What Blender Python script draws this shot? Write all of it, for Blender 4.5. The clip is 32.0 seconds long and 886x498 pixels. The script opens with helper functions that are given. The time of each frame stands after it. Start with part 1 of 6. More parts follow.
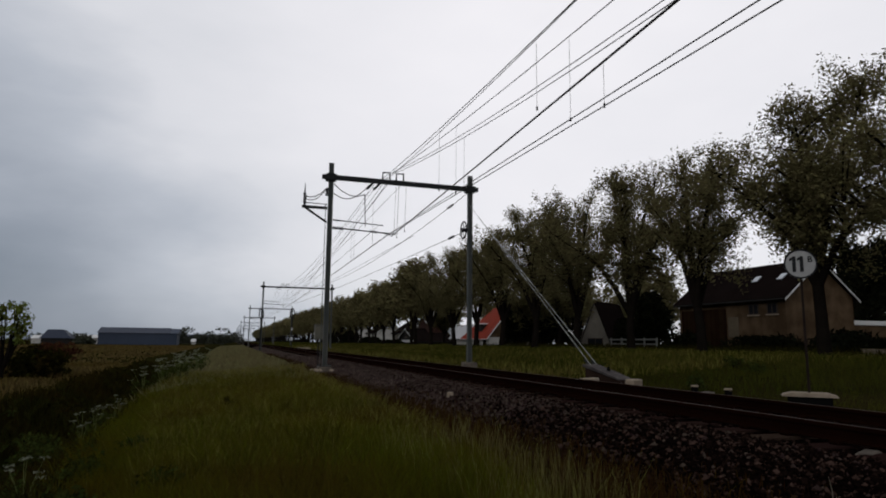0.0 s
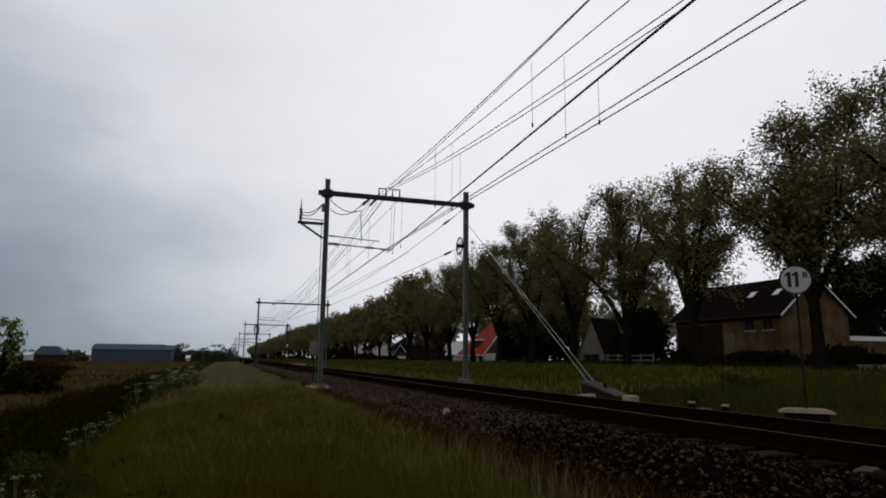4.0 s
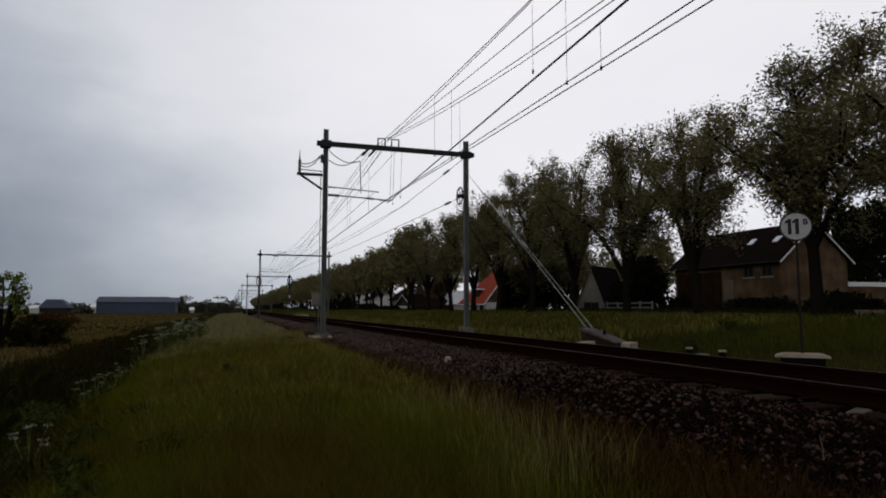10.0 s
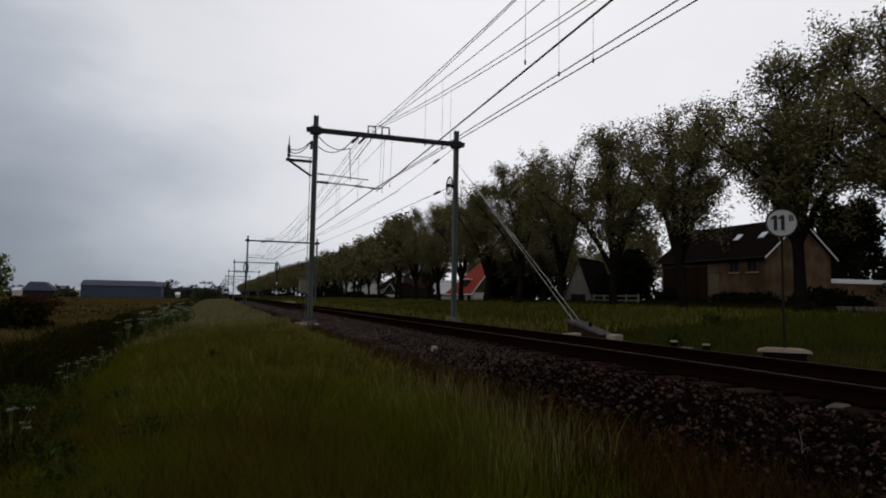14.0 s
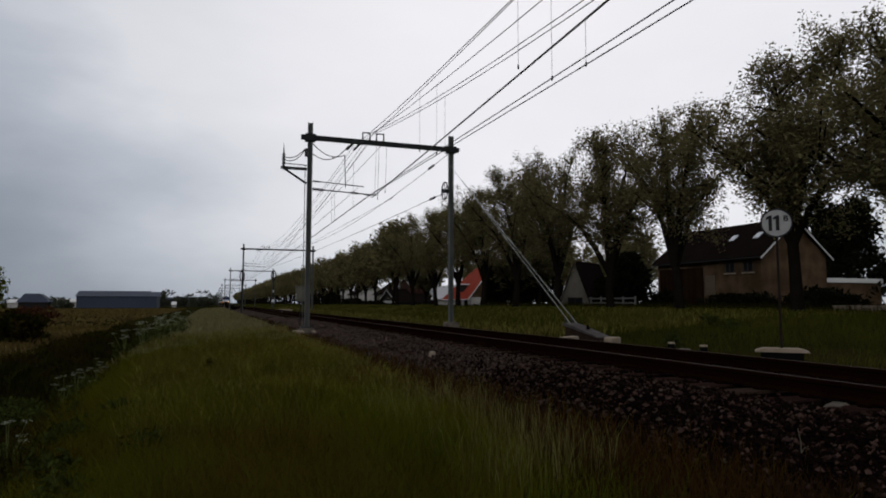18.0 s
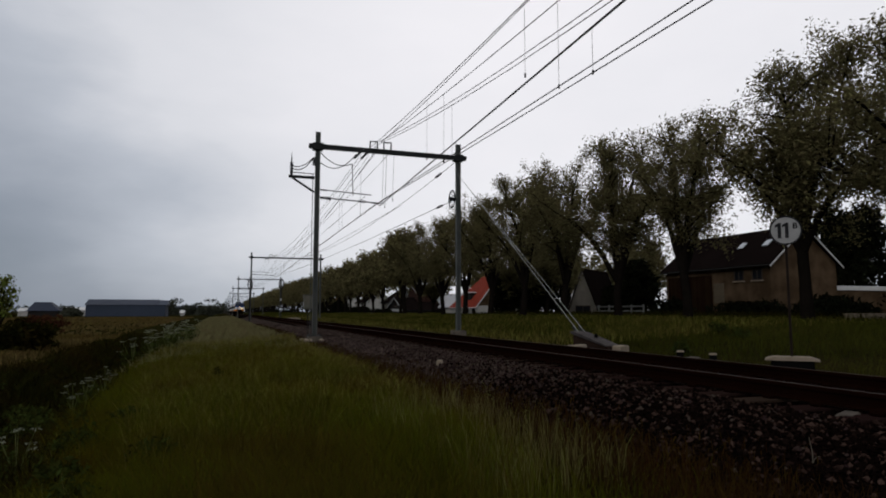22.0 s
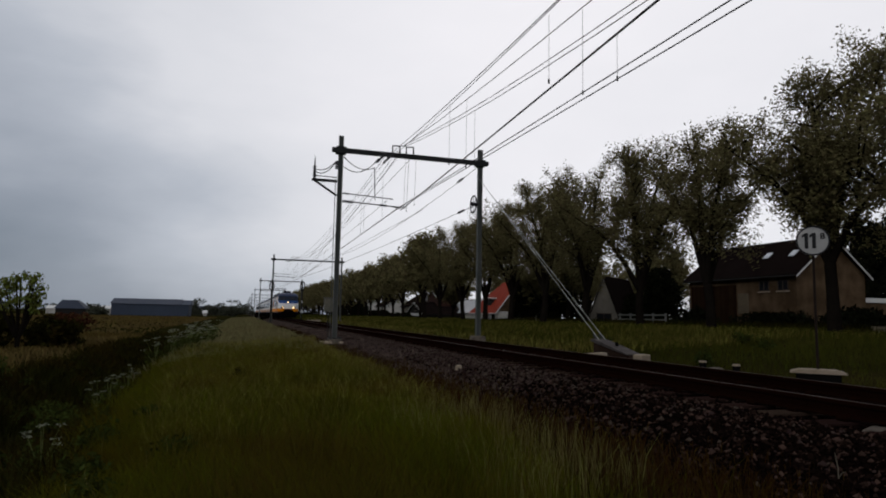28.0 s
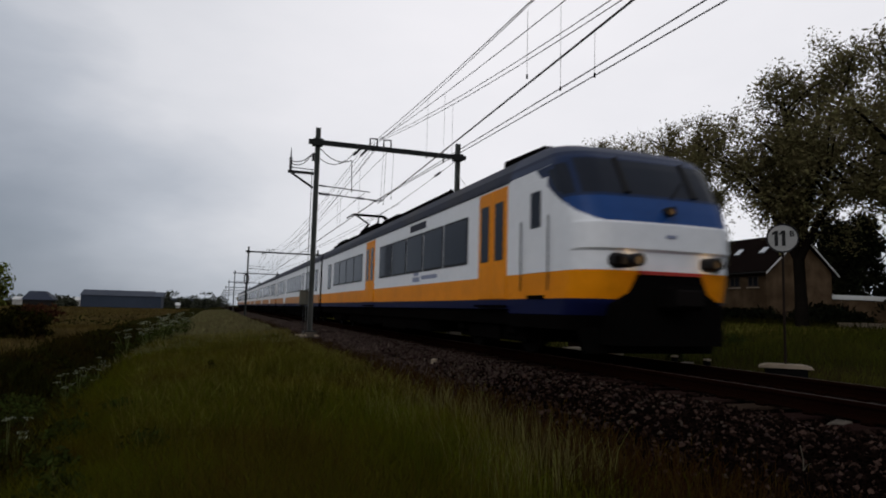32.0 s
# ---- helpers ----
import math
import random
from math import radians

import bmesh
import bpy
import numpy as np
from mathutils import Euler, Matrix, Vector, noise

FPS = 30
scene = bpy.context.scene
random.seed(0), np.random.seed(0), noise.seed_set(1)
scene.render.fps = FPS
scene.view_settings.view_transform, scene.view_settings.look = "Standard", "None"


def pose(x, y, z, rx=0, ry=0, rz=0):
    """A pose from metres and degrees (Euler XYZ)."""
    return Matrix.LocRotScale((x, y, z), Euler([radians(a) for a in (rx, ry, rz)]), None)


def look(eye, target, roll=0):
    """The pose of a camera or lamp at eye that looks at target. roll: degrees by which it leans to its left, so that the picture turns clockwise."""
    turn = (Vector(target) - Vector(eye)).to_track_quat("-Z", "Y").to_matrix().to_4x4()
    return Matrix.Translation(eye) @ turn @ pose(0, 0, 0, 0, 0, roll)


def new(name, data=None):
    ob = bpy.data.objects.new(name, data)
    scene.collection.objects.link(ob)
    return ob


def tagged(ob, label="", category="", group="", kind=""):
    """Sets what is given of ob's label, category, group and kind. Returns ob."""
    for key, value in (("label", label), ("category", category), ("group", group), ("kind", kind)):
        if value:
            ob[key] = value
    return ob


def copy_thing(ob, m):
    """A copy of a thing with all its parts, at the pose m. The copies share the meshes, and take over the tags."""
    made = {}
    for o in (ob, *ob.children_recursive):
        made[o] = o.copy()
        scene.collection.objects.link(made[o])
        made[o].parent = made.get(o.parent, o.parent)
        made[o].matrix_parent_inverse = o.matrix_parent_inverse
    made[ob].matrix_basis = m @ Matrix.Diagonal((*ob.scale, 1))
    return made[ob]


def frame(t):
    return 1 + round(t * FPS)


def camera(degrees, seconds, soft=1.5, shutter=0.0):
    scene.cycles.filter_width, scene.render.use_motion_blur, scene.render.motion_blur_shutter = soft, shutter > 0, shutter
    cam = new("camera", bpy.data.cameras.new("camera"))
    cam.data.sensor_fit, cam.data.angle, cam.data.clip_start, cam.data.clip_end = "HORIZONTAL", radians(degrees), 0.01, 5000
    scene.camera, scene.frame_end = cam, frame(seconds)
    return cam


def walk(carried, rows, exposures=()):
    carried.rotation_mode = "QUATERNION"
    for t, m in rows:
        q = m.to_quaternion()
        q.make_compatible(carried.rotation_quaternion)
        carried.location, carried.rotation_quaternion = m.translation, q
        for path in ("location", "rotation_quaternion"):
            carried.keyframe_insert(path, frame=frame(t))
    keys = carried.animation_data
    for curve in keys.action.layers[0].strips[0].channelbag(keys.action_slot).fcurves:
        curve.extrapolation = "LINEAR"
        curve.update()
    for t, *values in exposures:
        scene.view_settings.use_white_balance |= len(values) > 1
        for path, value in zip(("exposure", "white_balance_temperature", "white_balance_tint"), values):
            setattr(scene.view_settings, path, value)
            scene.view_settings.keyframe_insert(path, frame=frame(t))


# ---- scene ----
# Camera: stands on the grass bank beside the line, eye 0.74 m above the rail head, turned by hand.
# World: track along +Y, centre line x = 6.4, rail head z = 0.
EYE = (0.0, 0.0, 0.74)
cam = camera(69.3, 32.0, soft=1.9, shutter=0.2)
# seconds, yaw, pitch, roll
PATH = [
    (0, -18.20, 8.32, -0.58),
    (0.5, -18.43, 8.36, -0.72),
    (1, -18.57, 8.56, -0.70),
    (1.5, -18.64, 8.87, -0.60),
    (2, -18.56, 9.10, -0.54),
    (2.5, -18.58, 9.36, -0.90),
    (3, -18.44, 9.53, -0.85),
    (3.5, -18.49, 9.77, -0.62),
    (5.5, -18.52, 8.66, -0.26),
    (6, -18.22, 7.07, 0.40),
    (6.5, -18.03, 6.20, -0.31),
    (7, -18.14, 5.86, -1.05),
    (7.5, -18.20, 5.58, -0.92),
    (8, -18.38, 5.53, -0.09),
    (8.5, -18.46, 5.41, 0.46),
    (9, -18.56, 5.29, -0.41),
    (9.5, -18.57, 5.24, -0.28),
    (10, -18.44, 5.29, 0.04),
    (10.5, -17.55, 4.33, 0.30),
    (11, -18.07, 4.26, -0.35),
    (11.5, -18.46, 4.04, -1.07),
    (12, -18.86, 4.12, -1.47),
    (12.5, -18.96, 4.16, -2.03),
    (13, -19.10, 4.18, -1.81),
    (13.5, -19.40, 4.32, -0.92),
    (14, -19.56, 4.36, -0.97),
    (14.5, -19.86, 4.32, -1.13),
    (16.5, -20.05, 4.58, -0.75),
    (17, -19.98, 4.61, -0.71),
    (17.5, -19.97, 4.71, -0.63),
    (18, -19.82, 4.84, -0.05),
    (18.5, -19.87, 4.91, -0.39),
    (19, -19.79, 4.99, -0.25),
    (19.5, -19.54, 5.05, 0.10),
    (20, -19.47, 5.09, -0.29),
    (20.5, -19.44, 5.16, -0.41),
    (21, -19.36, 5.28, -0.35),
    (21.5, -19.26, 5.40, -0.36),
    (22, -19.16, 5.57, -0.01),
    (22.5, -19.06, 5.64, 0.01),
    (23, -18.92, 5.73, 0.01),
    (23.5, -18.82, 5.81, 0.17),
    (24, -18.63, 5.86, 0.24),
    (24.5, -18.59, 5.90, -0.16),
    (25, -18.60, 5.59, 0.70),
    (25.5, -19.84, 4.26, 0.56),
    (27.5, -18.16, 6.28, -0.78),
    (28, -17.41, 5.99, -1.10),
    (28.5, -17.61, 5.23, -0.87),
    (29, -18.43, 4.93, -1.08),
    (29.5, -18.42, 4.85, -1.08),
    (30, -18.36, 4.77, -1.04),
    (30.5, -19.07, 4.65, -1.71),
    (31, -19.65, 4.91, -1.60),
    (31.5, -19.60, 5.05, -1.67),
    (32, -19.54, 5.49, -1.45),
]
walk(cam, [(t, pose(*EYE, 90 + p, r, y)) for t, y, p, r in PATH])

# ---- sky and light ----
SUN_AZ, SUN_EL = 236.0, 30.0   # degrees clockwise from +Y, above the horizon: behind the camera, hidden by cloud


def sun_way(az, el):
    a, e = radians(az), radians(el)
    return (math.sin(a) * math.cos(e), math.cos(a) * math.cos(e), math.sin(e))


world = bpy.data.worlds.new("overcast_sky")
scene.world = world
world.use_nodes = True
wn, wl = world.node_tree.nodes, world.node_tree.links
wn.clear()
w_out = wn.new("ShaderNodeOutputWorld")
w_bg = wn.new("ShaderNodeBackground")
w_sky = wn.new("ShaderNodeTexSky")
w_sky.sky_type = "NISHITA"
w_sky.sun_disc = False
w_sky.sun_elevation, w_sky.sun_rotation = radians(SUN_EL), radians(SUN_AZ)
w_co = wn.new("ShaderNodeTexCoord")
w_dot = wn.new("ShaderNodeVectorMath")
w_dot.operation = "DOT_PRODUCT"
w_dot.inputs[1].default_value = (math.sin(radians(30)), math.cos(radians(30)), 0.0)
w_sq = wn.new("ShaderNodeMath")
w_sq.operation = "POWER"
w_sq.inputs[1].default_value = 4.0
w_lift = wn.new("ShaderNodeMath")
w_lift.operation = "MULTIPLY_ADD"
w_lift.inputs[1].default_value, w_lift.inputs[2].default_value = 0.40, 0.185
w_sep = wn.new("ShaderNodeSeparateXYZ")
w_low = wn.new("ShaderNodeMath")
w_low.operation = "MINIMUM"
w_low.inputs[1].default_value = 0.45
w_rise = wn.new("ShaderNodeMath")
w_rise.operation = "MULTIPLY_ADD"
w_rise.inputs[1].default_value = 0.7
w_map = wn.new("ShaderNodeMapping")
w_map.inputs["Scale"].default_value = (1.1, 1.1, 2.6)
w_map.inputs["Rotation"].default_value = (radians(20), radians(-24), 0)
w_n1 = wn.new("ShaderNodeTexNoise")
w_n1.inputs["Scale"].default_value = 2.0
w_n1.inputs["Detail"].default_value = 7.0
w_n1.inputs["Roughness"].default_value = 0.5
w_sum = wn.new("ShaderNodeMath")
w_sum.operation = "MULTIPLY_ADD"
w_sum.inputs[1].default_value = 0.30
w_ramp = wn.new("ShaderNodeValToRGB")
w_fit = wn.new("ShaderNodeMapRange")
w_fit.inputs["From Min"].default_value, w_fit.inputs["From Max"].default_value = 0.15, 1.15
el = w_ramp.color_ramp.elements
el[0].position, el[0].color = 0.06, (0.105, 0.125, 0.155, 1)
el[1].position, el[1].color = 0.80, (0.95, 0.93, 0.965, 1)
for place, tone in ((0.265, (0.180, 0.213, 0.262)), (0.37, (0.300, 0.333, 0.392)), (0.465, (0.482, 0.513, 0.575)), (0.55, (0.71, 0.72, 0.765)), (0.65, (0.83, 0.825, 0.865))):
    el.new(place).color = (*tone, 1)
w_mix = wn.new("ShaderNodeMix")
w_mix.data_type = "RGBA"
w_mix.inputs["Factor"].default_value = 0.96
w_half = wn.new("ShaderNodeMix")
w_half.data_type = "RGBA"
w_half.blend_type = "MULTIPLY"
w_half.inputs["Factor"].default_value = 1.0
w_half.inputs["B"].default_value = (0.1, 0.1, 0.1, 1)
wl.new(w_co.outputs["Generated"], w_dot.inputs[0])
wl.new(w_co.outputs["Generated"], w_map.inputs["Vector"])
wl.new(w_map.outputs["Vector"], w_n1.inputs["Vector"])
wl.new(w_n1.outputs["Fac"], w_sum.inputs[0])
wl.new(w_co.outputs["Generated"], w_sep.inputs["Vector"])
wl.new(w_sep.outputs["Z"], w_low.inputs[0])
wl.new(w_low.outputs["Value"], w_rise.inputs[0])
wl.new(w_dot.outputs["Value"], w_sq.inputs[0])
wl.new(w_sq.outputs["Value"], w_lift.inputs[0])
wl.new(w_lift.outputs["Value"], w_rise.inputs[2])
wl.new(w_rise.outputs["Value"], w_sum.inputs[2])
wl.new(w_sum.outputs["Value"], w_fit.inputs["Value"])
wl.new(w_fit.outputs["Result"], w_ramp.inputs["Fac"])
wl.new(w_sky.outputs["Color"], w_half.inputs["A"])
wl.new(w_half.outputs["Result"], w_mix.inputs["A"])
wl.new(w_ramp.outputs["Color"], w_mix.inputs["B"])
wl.new(w_mix.outputs["Result"], w_bg.inputs["Color"])
w_bg.inputs["Strength"].default_value = 1.0
wl.new(w_bg.outputs["Background"], w_out.inputs["Surface"])

sun_data = bpy.data.lights.new("sun", "SUN")
sun_data.energy, sun_data.angle, sun_data.color = 0.5, radians(35), (1.0, 0.97, 0.94)
sun = new("sun", sun_data)
sun.matrix_world = look(tuple(60 * v for v in sun_way(SUN_AZ, SUN_EL)), (0, 0, 0))


# ---- materials ----
def mat(name, color, rough=0.7, metal=0.0, vary=0.25, grain=30.0, stain=1.5, bump=0.0, dirt=None, dirt_amount=0.0,
        random_by=None, spread=0.0, gloss=0.06, speckle=0.0, thin=0.0):
    """A painted or natural surface: colour, fine grain, large stains, dirt and fine relief."""
    m = bpy.data.materials.new(name)
    m.use_nodes = True
    n, l = m.node_tree.nodes, m.node_tree.links
    b = n["Principled BSDF"]
    b.inputs["Roughness"].default_value, b.inputs["Metallic"].default_value = rough, metal
    b.inputs["Specular IOR Level"].default_value = gloss
    co = n.new("ShaderNodeTexCoord")
    fine, big = n.new("ShaderNodeTexNoise"), n.new("ShaderNodeTexNoise")
    fine.inputs["Scale"].default_value, fine.inputs["Detail"].default_value = grain, 4
    big.inputs["Scale"].default_value, big.inputs["Detail"].default_value = stain, 6
    for t in (fine, big):
        l.new(co.outputs["Object"], t.inputs["Vector"])
    add = n.new("ShaderNodeMath")
    add.operation = "ADD"
    l.new(fine.outputs["Fac"], add.inputs[0])
    l.new(big.outputs["Fac"], add.inputs[1])
    rng = n.new("ShaderNodeMapRange")
    rng.inputs["From Min"].default_value, rng.inputs["From Max"].default_value = 0.6, 1.4
    rng.inputs["To Min"].default_value, rng.inputs["To Max"].default_value = 1 - vary, 1 + vary
    l.new(add.outputs["Value"], rng.inputs["Value"])
    hsv = n.new("ShaderNodeHueSaturation")
    hsv.inputs["Color"].default_value = (*color, 1)
    value = rng.outputs["Result"]
    if random_by:
        if random_by == "island":
            rnd = n.new("ShaderNodeNewGeometry").outputs["Random Per Island"]
        else:
            rnd = n.new("ShaderNodeObjectInfo").outputs["Random"]
        r2 = n.new("ShaderNodeMapRange")
        r2.inputs["To Min"].default_value, r2.inputs["To Max"].default_value = 1 - spread, 1 + spread
        if speckle:
            # a few pale pieces among many dark ones
            few = n.new("ShaderNodeMath")
            few.operation = "POWER"
            few.inputs[1].default_value = 7.0
            l.new(rnd, few.inputs[0])
            r2.inputs["To Min"].default_value, r2.inputs["To Max"].default_value = 0.45, speckle
            l.new(few.outputs["Value"], r2.inputs["Value"])
        else:
            l.new(rnd, r2.inputs["Value"])
        mul = n.new("ShaderNodeMath")
        mul.operation = "MULTIPLY"
        l.new(value, mul.inputs[0])
        l.new(r2.outputs["Result"], mul.inputs[1])
        value = mul.outputs["Value"]
        r3 = n.new("ShaderNodeMapRange")
        r3.inputs["To Min"].default_value, r3.inputs["To Max"].default_value = 0.5 - spread * 0.08, 0.5 + spread * 0.06
        l.new(rnd, r3.inputs["Value"])
        l.new(r3.outputs["Result"], hsv.inputs["Hue"])
    l.new(value, hsv.inputs["Value"])
    out = hsv.outputs["Color"]
    if dirt:
        mx = n.new("ShaderNodeMix")
        mx.data_type = "RGBA"
        dr = n.new("ShaderNodeMapRange")
        dr.inputs["From Min"].default_value, dr.inputs["From Max"].default_value = 0.42, 0.68
        dr.inputs["To Max"].default_value = dirt_amount
        l.new(big.outputs["Fac"], dr.inputs["Value"])
        l.new(dr.outputs["Result"], mx.inputs["Factor"])
        l.new(out, mx.inputs["A"])
        mx.inputs["B"].default_value = (*dirt, 1)
        out = mx.outputs["Result"]
    l.new(out, b.inputs["Base Color"])
    if bump:
        bp = n.new("ShaderNodeBump")
        bp.inputs["Strength"].default_value, bp.inputs["Distance"].default_value = bump, 0.02
        l.new(fine.outputs["Fac"], bp.inputs["Height"])
        l.new(bp.outputs["Normal"], b.inputs["Normal"])
    if thin:
        # leaves and blades let part of the light through
        tr, mixed = n.new("ShaderNodeBsdfTranslucent"), n.new("ShaderNodeMixShader")
        mixed.inputs["Fac"].default_value = thin
        l.new(out, tr.inputs["Color"])
        l.new(b.outputs["BSDF"], mixed.inputs[1])
        l.new(tr.outputs["BSDF"], mixed.inputs[2])
        l.new(mixed.outputs["Shader"], n["Material Output"].inputs["Surface"])
    return m


def glow(name, color, strength):
    m = bpy.data.materials.new(name)
    m.use_nodes = True
    b = m.node_tree.nodes["Principled BSDF"]
    b.inputs["Base Color"].default_value = (*color, 1)
    b.inputs["Emission Color"].default_value = (*color, 1)
    b.inputs["Emission Strength"].default_value = strength
    return m


SOIL = mat("soil_and_turf", (0.013, 0.013, 0.0035), 0.95, vary=0.45, grain=9, stain=0.35, bump=0.6, dirt=(0.016, 0.011, 0.005), dirt_amount=0.7, gloss=0.0)
GRASS = mat("tall_grass", (0.0499, 0.0539, 0.004312), 0.75, vary=0.5, grain=2.2, stain=0.5, dirt=(0.034, 0.019, 0.0024), dirt_amount=0.9, random_by="island", spread=0.32, gloss=0.0, thin=0.25)
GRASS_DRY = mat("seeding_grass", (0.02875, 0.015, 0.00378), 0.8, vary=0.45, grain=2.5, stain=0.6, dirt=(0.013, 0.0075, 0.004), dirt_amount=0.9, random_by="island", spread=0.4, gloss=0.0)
GRASS_VERGE = mat("verge_grass", (0.028, 0.031, 0.0044), 0.8, vary=0.45, grain=1.2, stain=0.22, dirt=(0.046, 0.040, 0.010), dirt_amount=0.6, random_by="island", spread=0.35, gloss=0.0, thin=0.2)
WEED = mat("ditch_weeds", (0.013, 0.0135, 0.003), 0.8, vary=0.4, grain=3, stain=0.5, dirt=(0.020, 0.011, 0.003), dirt_amount=0.7, random_by="island", spread=0.5, gloss=0.0)
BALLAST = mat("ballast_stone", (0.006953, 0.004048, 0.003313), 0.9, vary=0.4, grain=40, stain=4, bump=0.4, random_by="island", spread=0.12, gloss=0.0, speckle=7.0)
BALLAST_FAR = mat("pale_ballast_stone", (0.029, 0.02, 0.01714), 0.9, vary=0.4, grain=30, stain=2, random_by="island", spread=0.6, gloss=0.0)
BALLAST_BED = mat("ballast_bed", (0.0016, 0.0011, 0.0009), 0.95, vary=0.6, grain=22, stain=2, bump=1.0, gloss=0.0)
RAIL_RUST = mat("rusty_rail", (0.005625, 0.002, 0.00126), 0.85, vary=0.35, grain=25, stain=2, gloss=0.0)
RAIL_HEAD = mat("worn_rail_head", (0.024, 0.013, 0.010), 0.7, 0.4, vary=0.4, grain=3, stain=0.5)
SLEEPER = mat("stained_concrete_sleeper", (0.0195, 0.012, 0.009375), 0.9, vary=0.4, grain=35, stain=3, bump=0.3, random_by="object", spread=0.3, gloss=0.0)
GALV = mat("weathered_galvanised_steel", (0.066, 0.07216, 0.06776), 0.55, 0.35, vary=0.25, grain=14, stain=0.9, dirt=(0.09, 0.085, 0.075), dirt_amount=0.5)
GALV_DARK = mat("dark_galvanised_steel", (0.018, 0.019, 0.019), 0.6, 0.35, vary=0.3, grain=14, stain=1.2)
TAR_BOLT = mat("black_bolts", (0.004, 0.004, 0.004), 0.8, vary=0.3, gloss=0.0)
IRON = mat("blackened_iron", (0.012, 0.012, 0.013), 0.6, 0.3, vary=0.3)
COPPER = mat("weathered_copper_wire", (0.03, 0.028, 0.027), 0.55, 0.4, vary=0.2)
STEEL_WIRE = mat("galvanised_guy_wire", (0.24, 0.24, 0.22), 0.45, 0.5, vary=0.15)
PORCELAIN = mat("dark_glazed_insulator", (0.030, 0.028, 0.032), 0.25, vary=0.2, gloss=0.4)
CONCRETE = mat("weathered_concrete", (0.062, 0.052, 0.042), 0.9, vary=0.3, grain=30, stain=3, bump=0.3, dirt=(0.12, 0.10, 0.08), dirt_amount=0.6)
CONCRETE_STAINED = mat("stained_grey_concrete", (0.044, 0.038, 0.036), 0.9, vary=0.35, grain=24, stain=3, bump=0.3, dirt=(0.075, 0.066, 0.06), dirt_amount=0.6)
CONCRETE_PALE = mat("pale_concrete", (0.18, 0.145, 0.105), 0.9, vary=0.25, grain=30, stain=4, bump=0.3, dirt=(0.22, 0.18, 0.15), dirt_amount=0.5)
BARK = mat("ridged_bark", (0.0075, 0.006, 0.0048), 0.95, vary=0.5, grain=18, stain=2, bump=0.8, gloss=0.0)
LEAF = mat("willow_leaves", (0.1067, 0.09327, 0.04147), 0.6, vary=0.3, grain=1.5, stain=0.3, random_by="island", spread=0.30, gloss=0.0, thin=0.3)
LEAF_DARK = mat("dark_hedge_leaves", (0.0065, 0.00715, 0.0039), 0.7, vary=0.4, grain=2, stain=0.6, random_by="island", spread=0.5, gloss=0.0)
LEAF_LIGHT = mat("young_elder_leaves", (0.085, 0.10, 0.02), 0.6, vary=0.3, grain=3, stain=1, random_by="island", spread=0.45, gloss=0.0)
MEADOW = mat("brownish_meadow_grass", (0.0676, 0.0481, 0.0143), 0.8, vary=0.35, grain=2, stain=0.12, dirt=(0.085, 0.062, 0.026), dirt_amount=0.8, random_by="island", spread=0.3, gloss=0.0)
SHOULDER = mat("withered_lilac_brown_weeds", (0.064, 0.047, 0.040), 0.85, vary=0.4, grain=2.5, stain=0.6, random_by="island", spread=0.4, gloss=0.0)
# olive grass, its colour lightened to carry the haze of the middle distance
GRASS_HAZED = mat("olive_hazed_grass", (0.1088, 0.0974, 0.02277), 0.75, vary=0.35, grain=2.2, stain=0.4, dirt=(0.060, 0.040, 0.012), dirt_amount=0.7, random_by="island", spread=0.35, gloss=0.0, thin=0.2)
# far grass: distance haze is put into this lighter colour
GRASS_FAR_HAZE = mat("far_grass_paled_by_haze", (0.1232, 0.1155, 0.0517), 0.8, vary=0.3, grain=2.2, stain=0.4, dirt=(0.10, 0.074, 0.036), dirt_amount=0.7, random_by="island", spread=0.3, gloss=0.0, thin=0.2)
GRASS_OCHRE = mat("browned_ochre_grass", (0.044, 0.032, 0.0055), 0.8, vary=0.4, grain=2.5, stain=0.7, random_by="island", spread=0.35, gloss=0.0, thin=0.2)
GRASS_LUSH = mat("lush_green_grass", (0.0506, 0.0575, 0.004025), 0.75, vary=0.4, grain=2.2, stain=0.6, random_by="island", spread=0.35, gloss=0.0, thin=0.25)
LEAF_RED = mat("reddish_brown_shrub_leaves", (0.042, 0.018, 0.009), 0.7, vary=0.4, grain=2, stain=0.6, random_by="island", spread=0.4, gloss=0.0)
LEAF_NETTLE = mat("dark_green_nettle_leaves", (0.024, 0.030, 0.007), 0.7, vary=0.4, grain=3, stain=0.8, random_by="island", spread=0.45, gloss=0.0, thin=0.2)
# leaves on the horizon, greyed in colour to stand for haze
LEAF_FAR = mat("haze_greyed_field_trees", (0.040, 0.043, 0.030), 0.7, vary=0.35, grain=0.6, stain=0.15, random_by="island", spread=0.35, gloss=0.0)
FLOWER = mat("white_umbel_flowers", (0.17, 0.18, 0.13), 0.8, vary=0.2, random_by="island", spread=0.3)
STALK = mat("pale_grass_stalks", (0.1034, 0.09136, 0.03046), 0.8, vary=0.3, grain=3, stain=0.6, random_by="island", spread=0.5, gloss=0.0)
DEAD_STALK = mat("grey_dead_stalk", (0.085, 0.072, 0.055), 0.85, vary=0.3)
STEM = mat("green_stem", (0.08, 0.095, 0.03), 0.7, vary=0.3)


# ---- building helpers ----
def mesh_of(bm, name, smooth=False):
    me = bpy.data.meshes.new(name)
    bm.normal_update()
    bm.to_mesh(me)
    bm.free()
    if smooth:
        me.polygons.foreach_set("use_smooth", [True] * len(me.polygons))
    return me


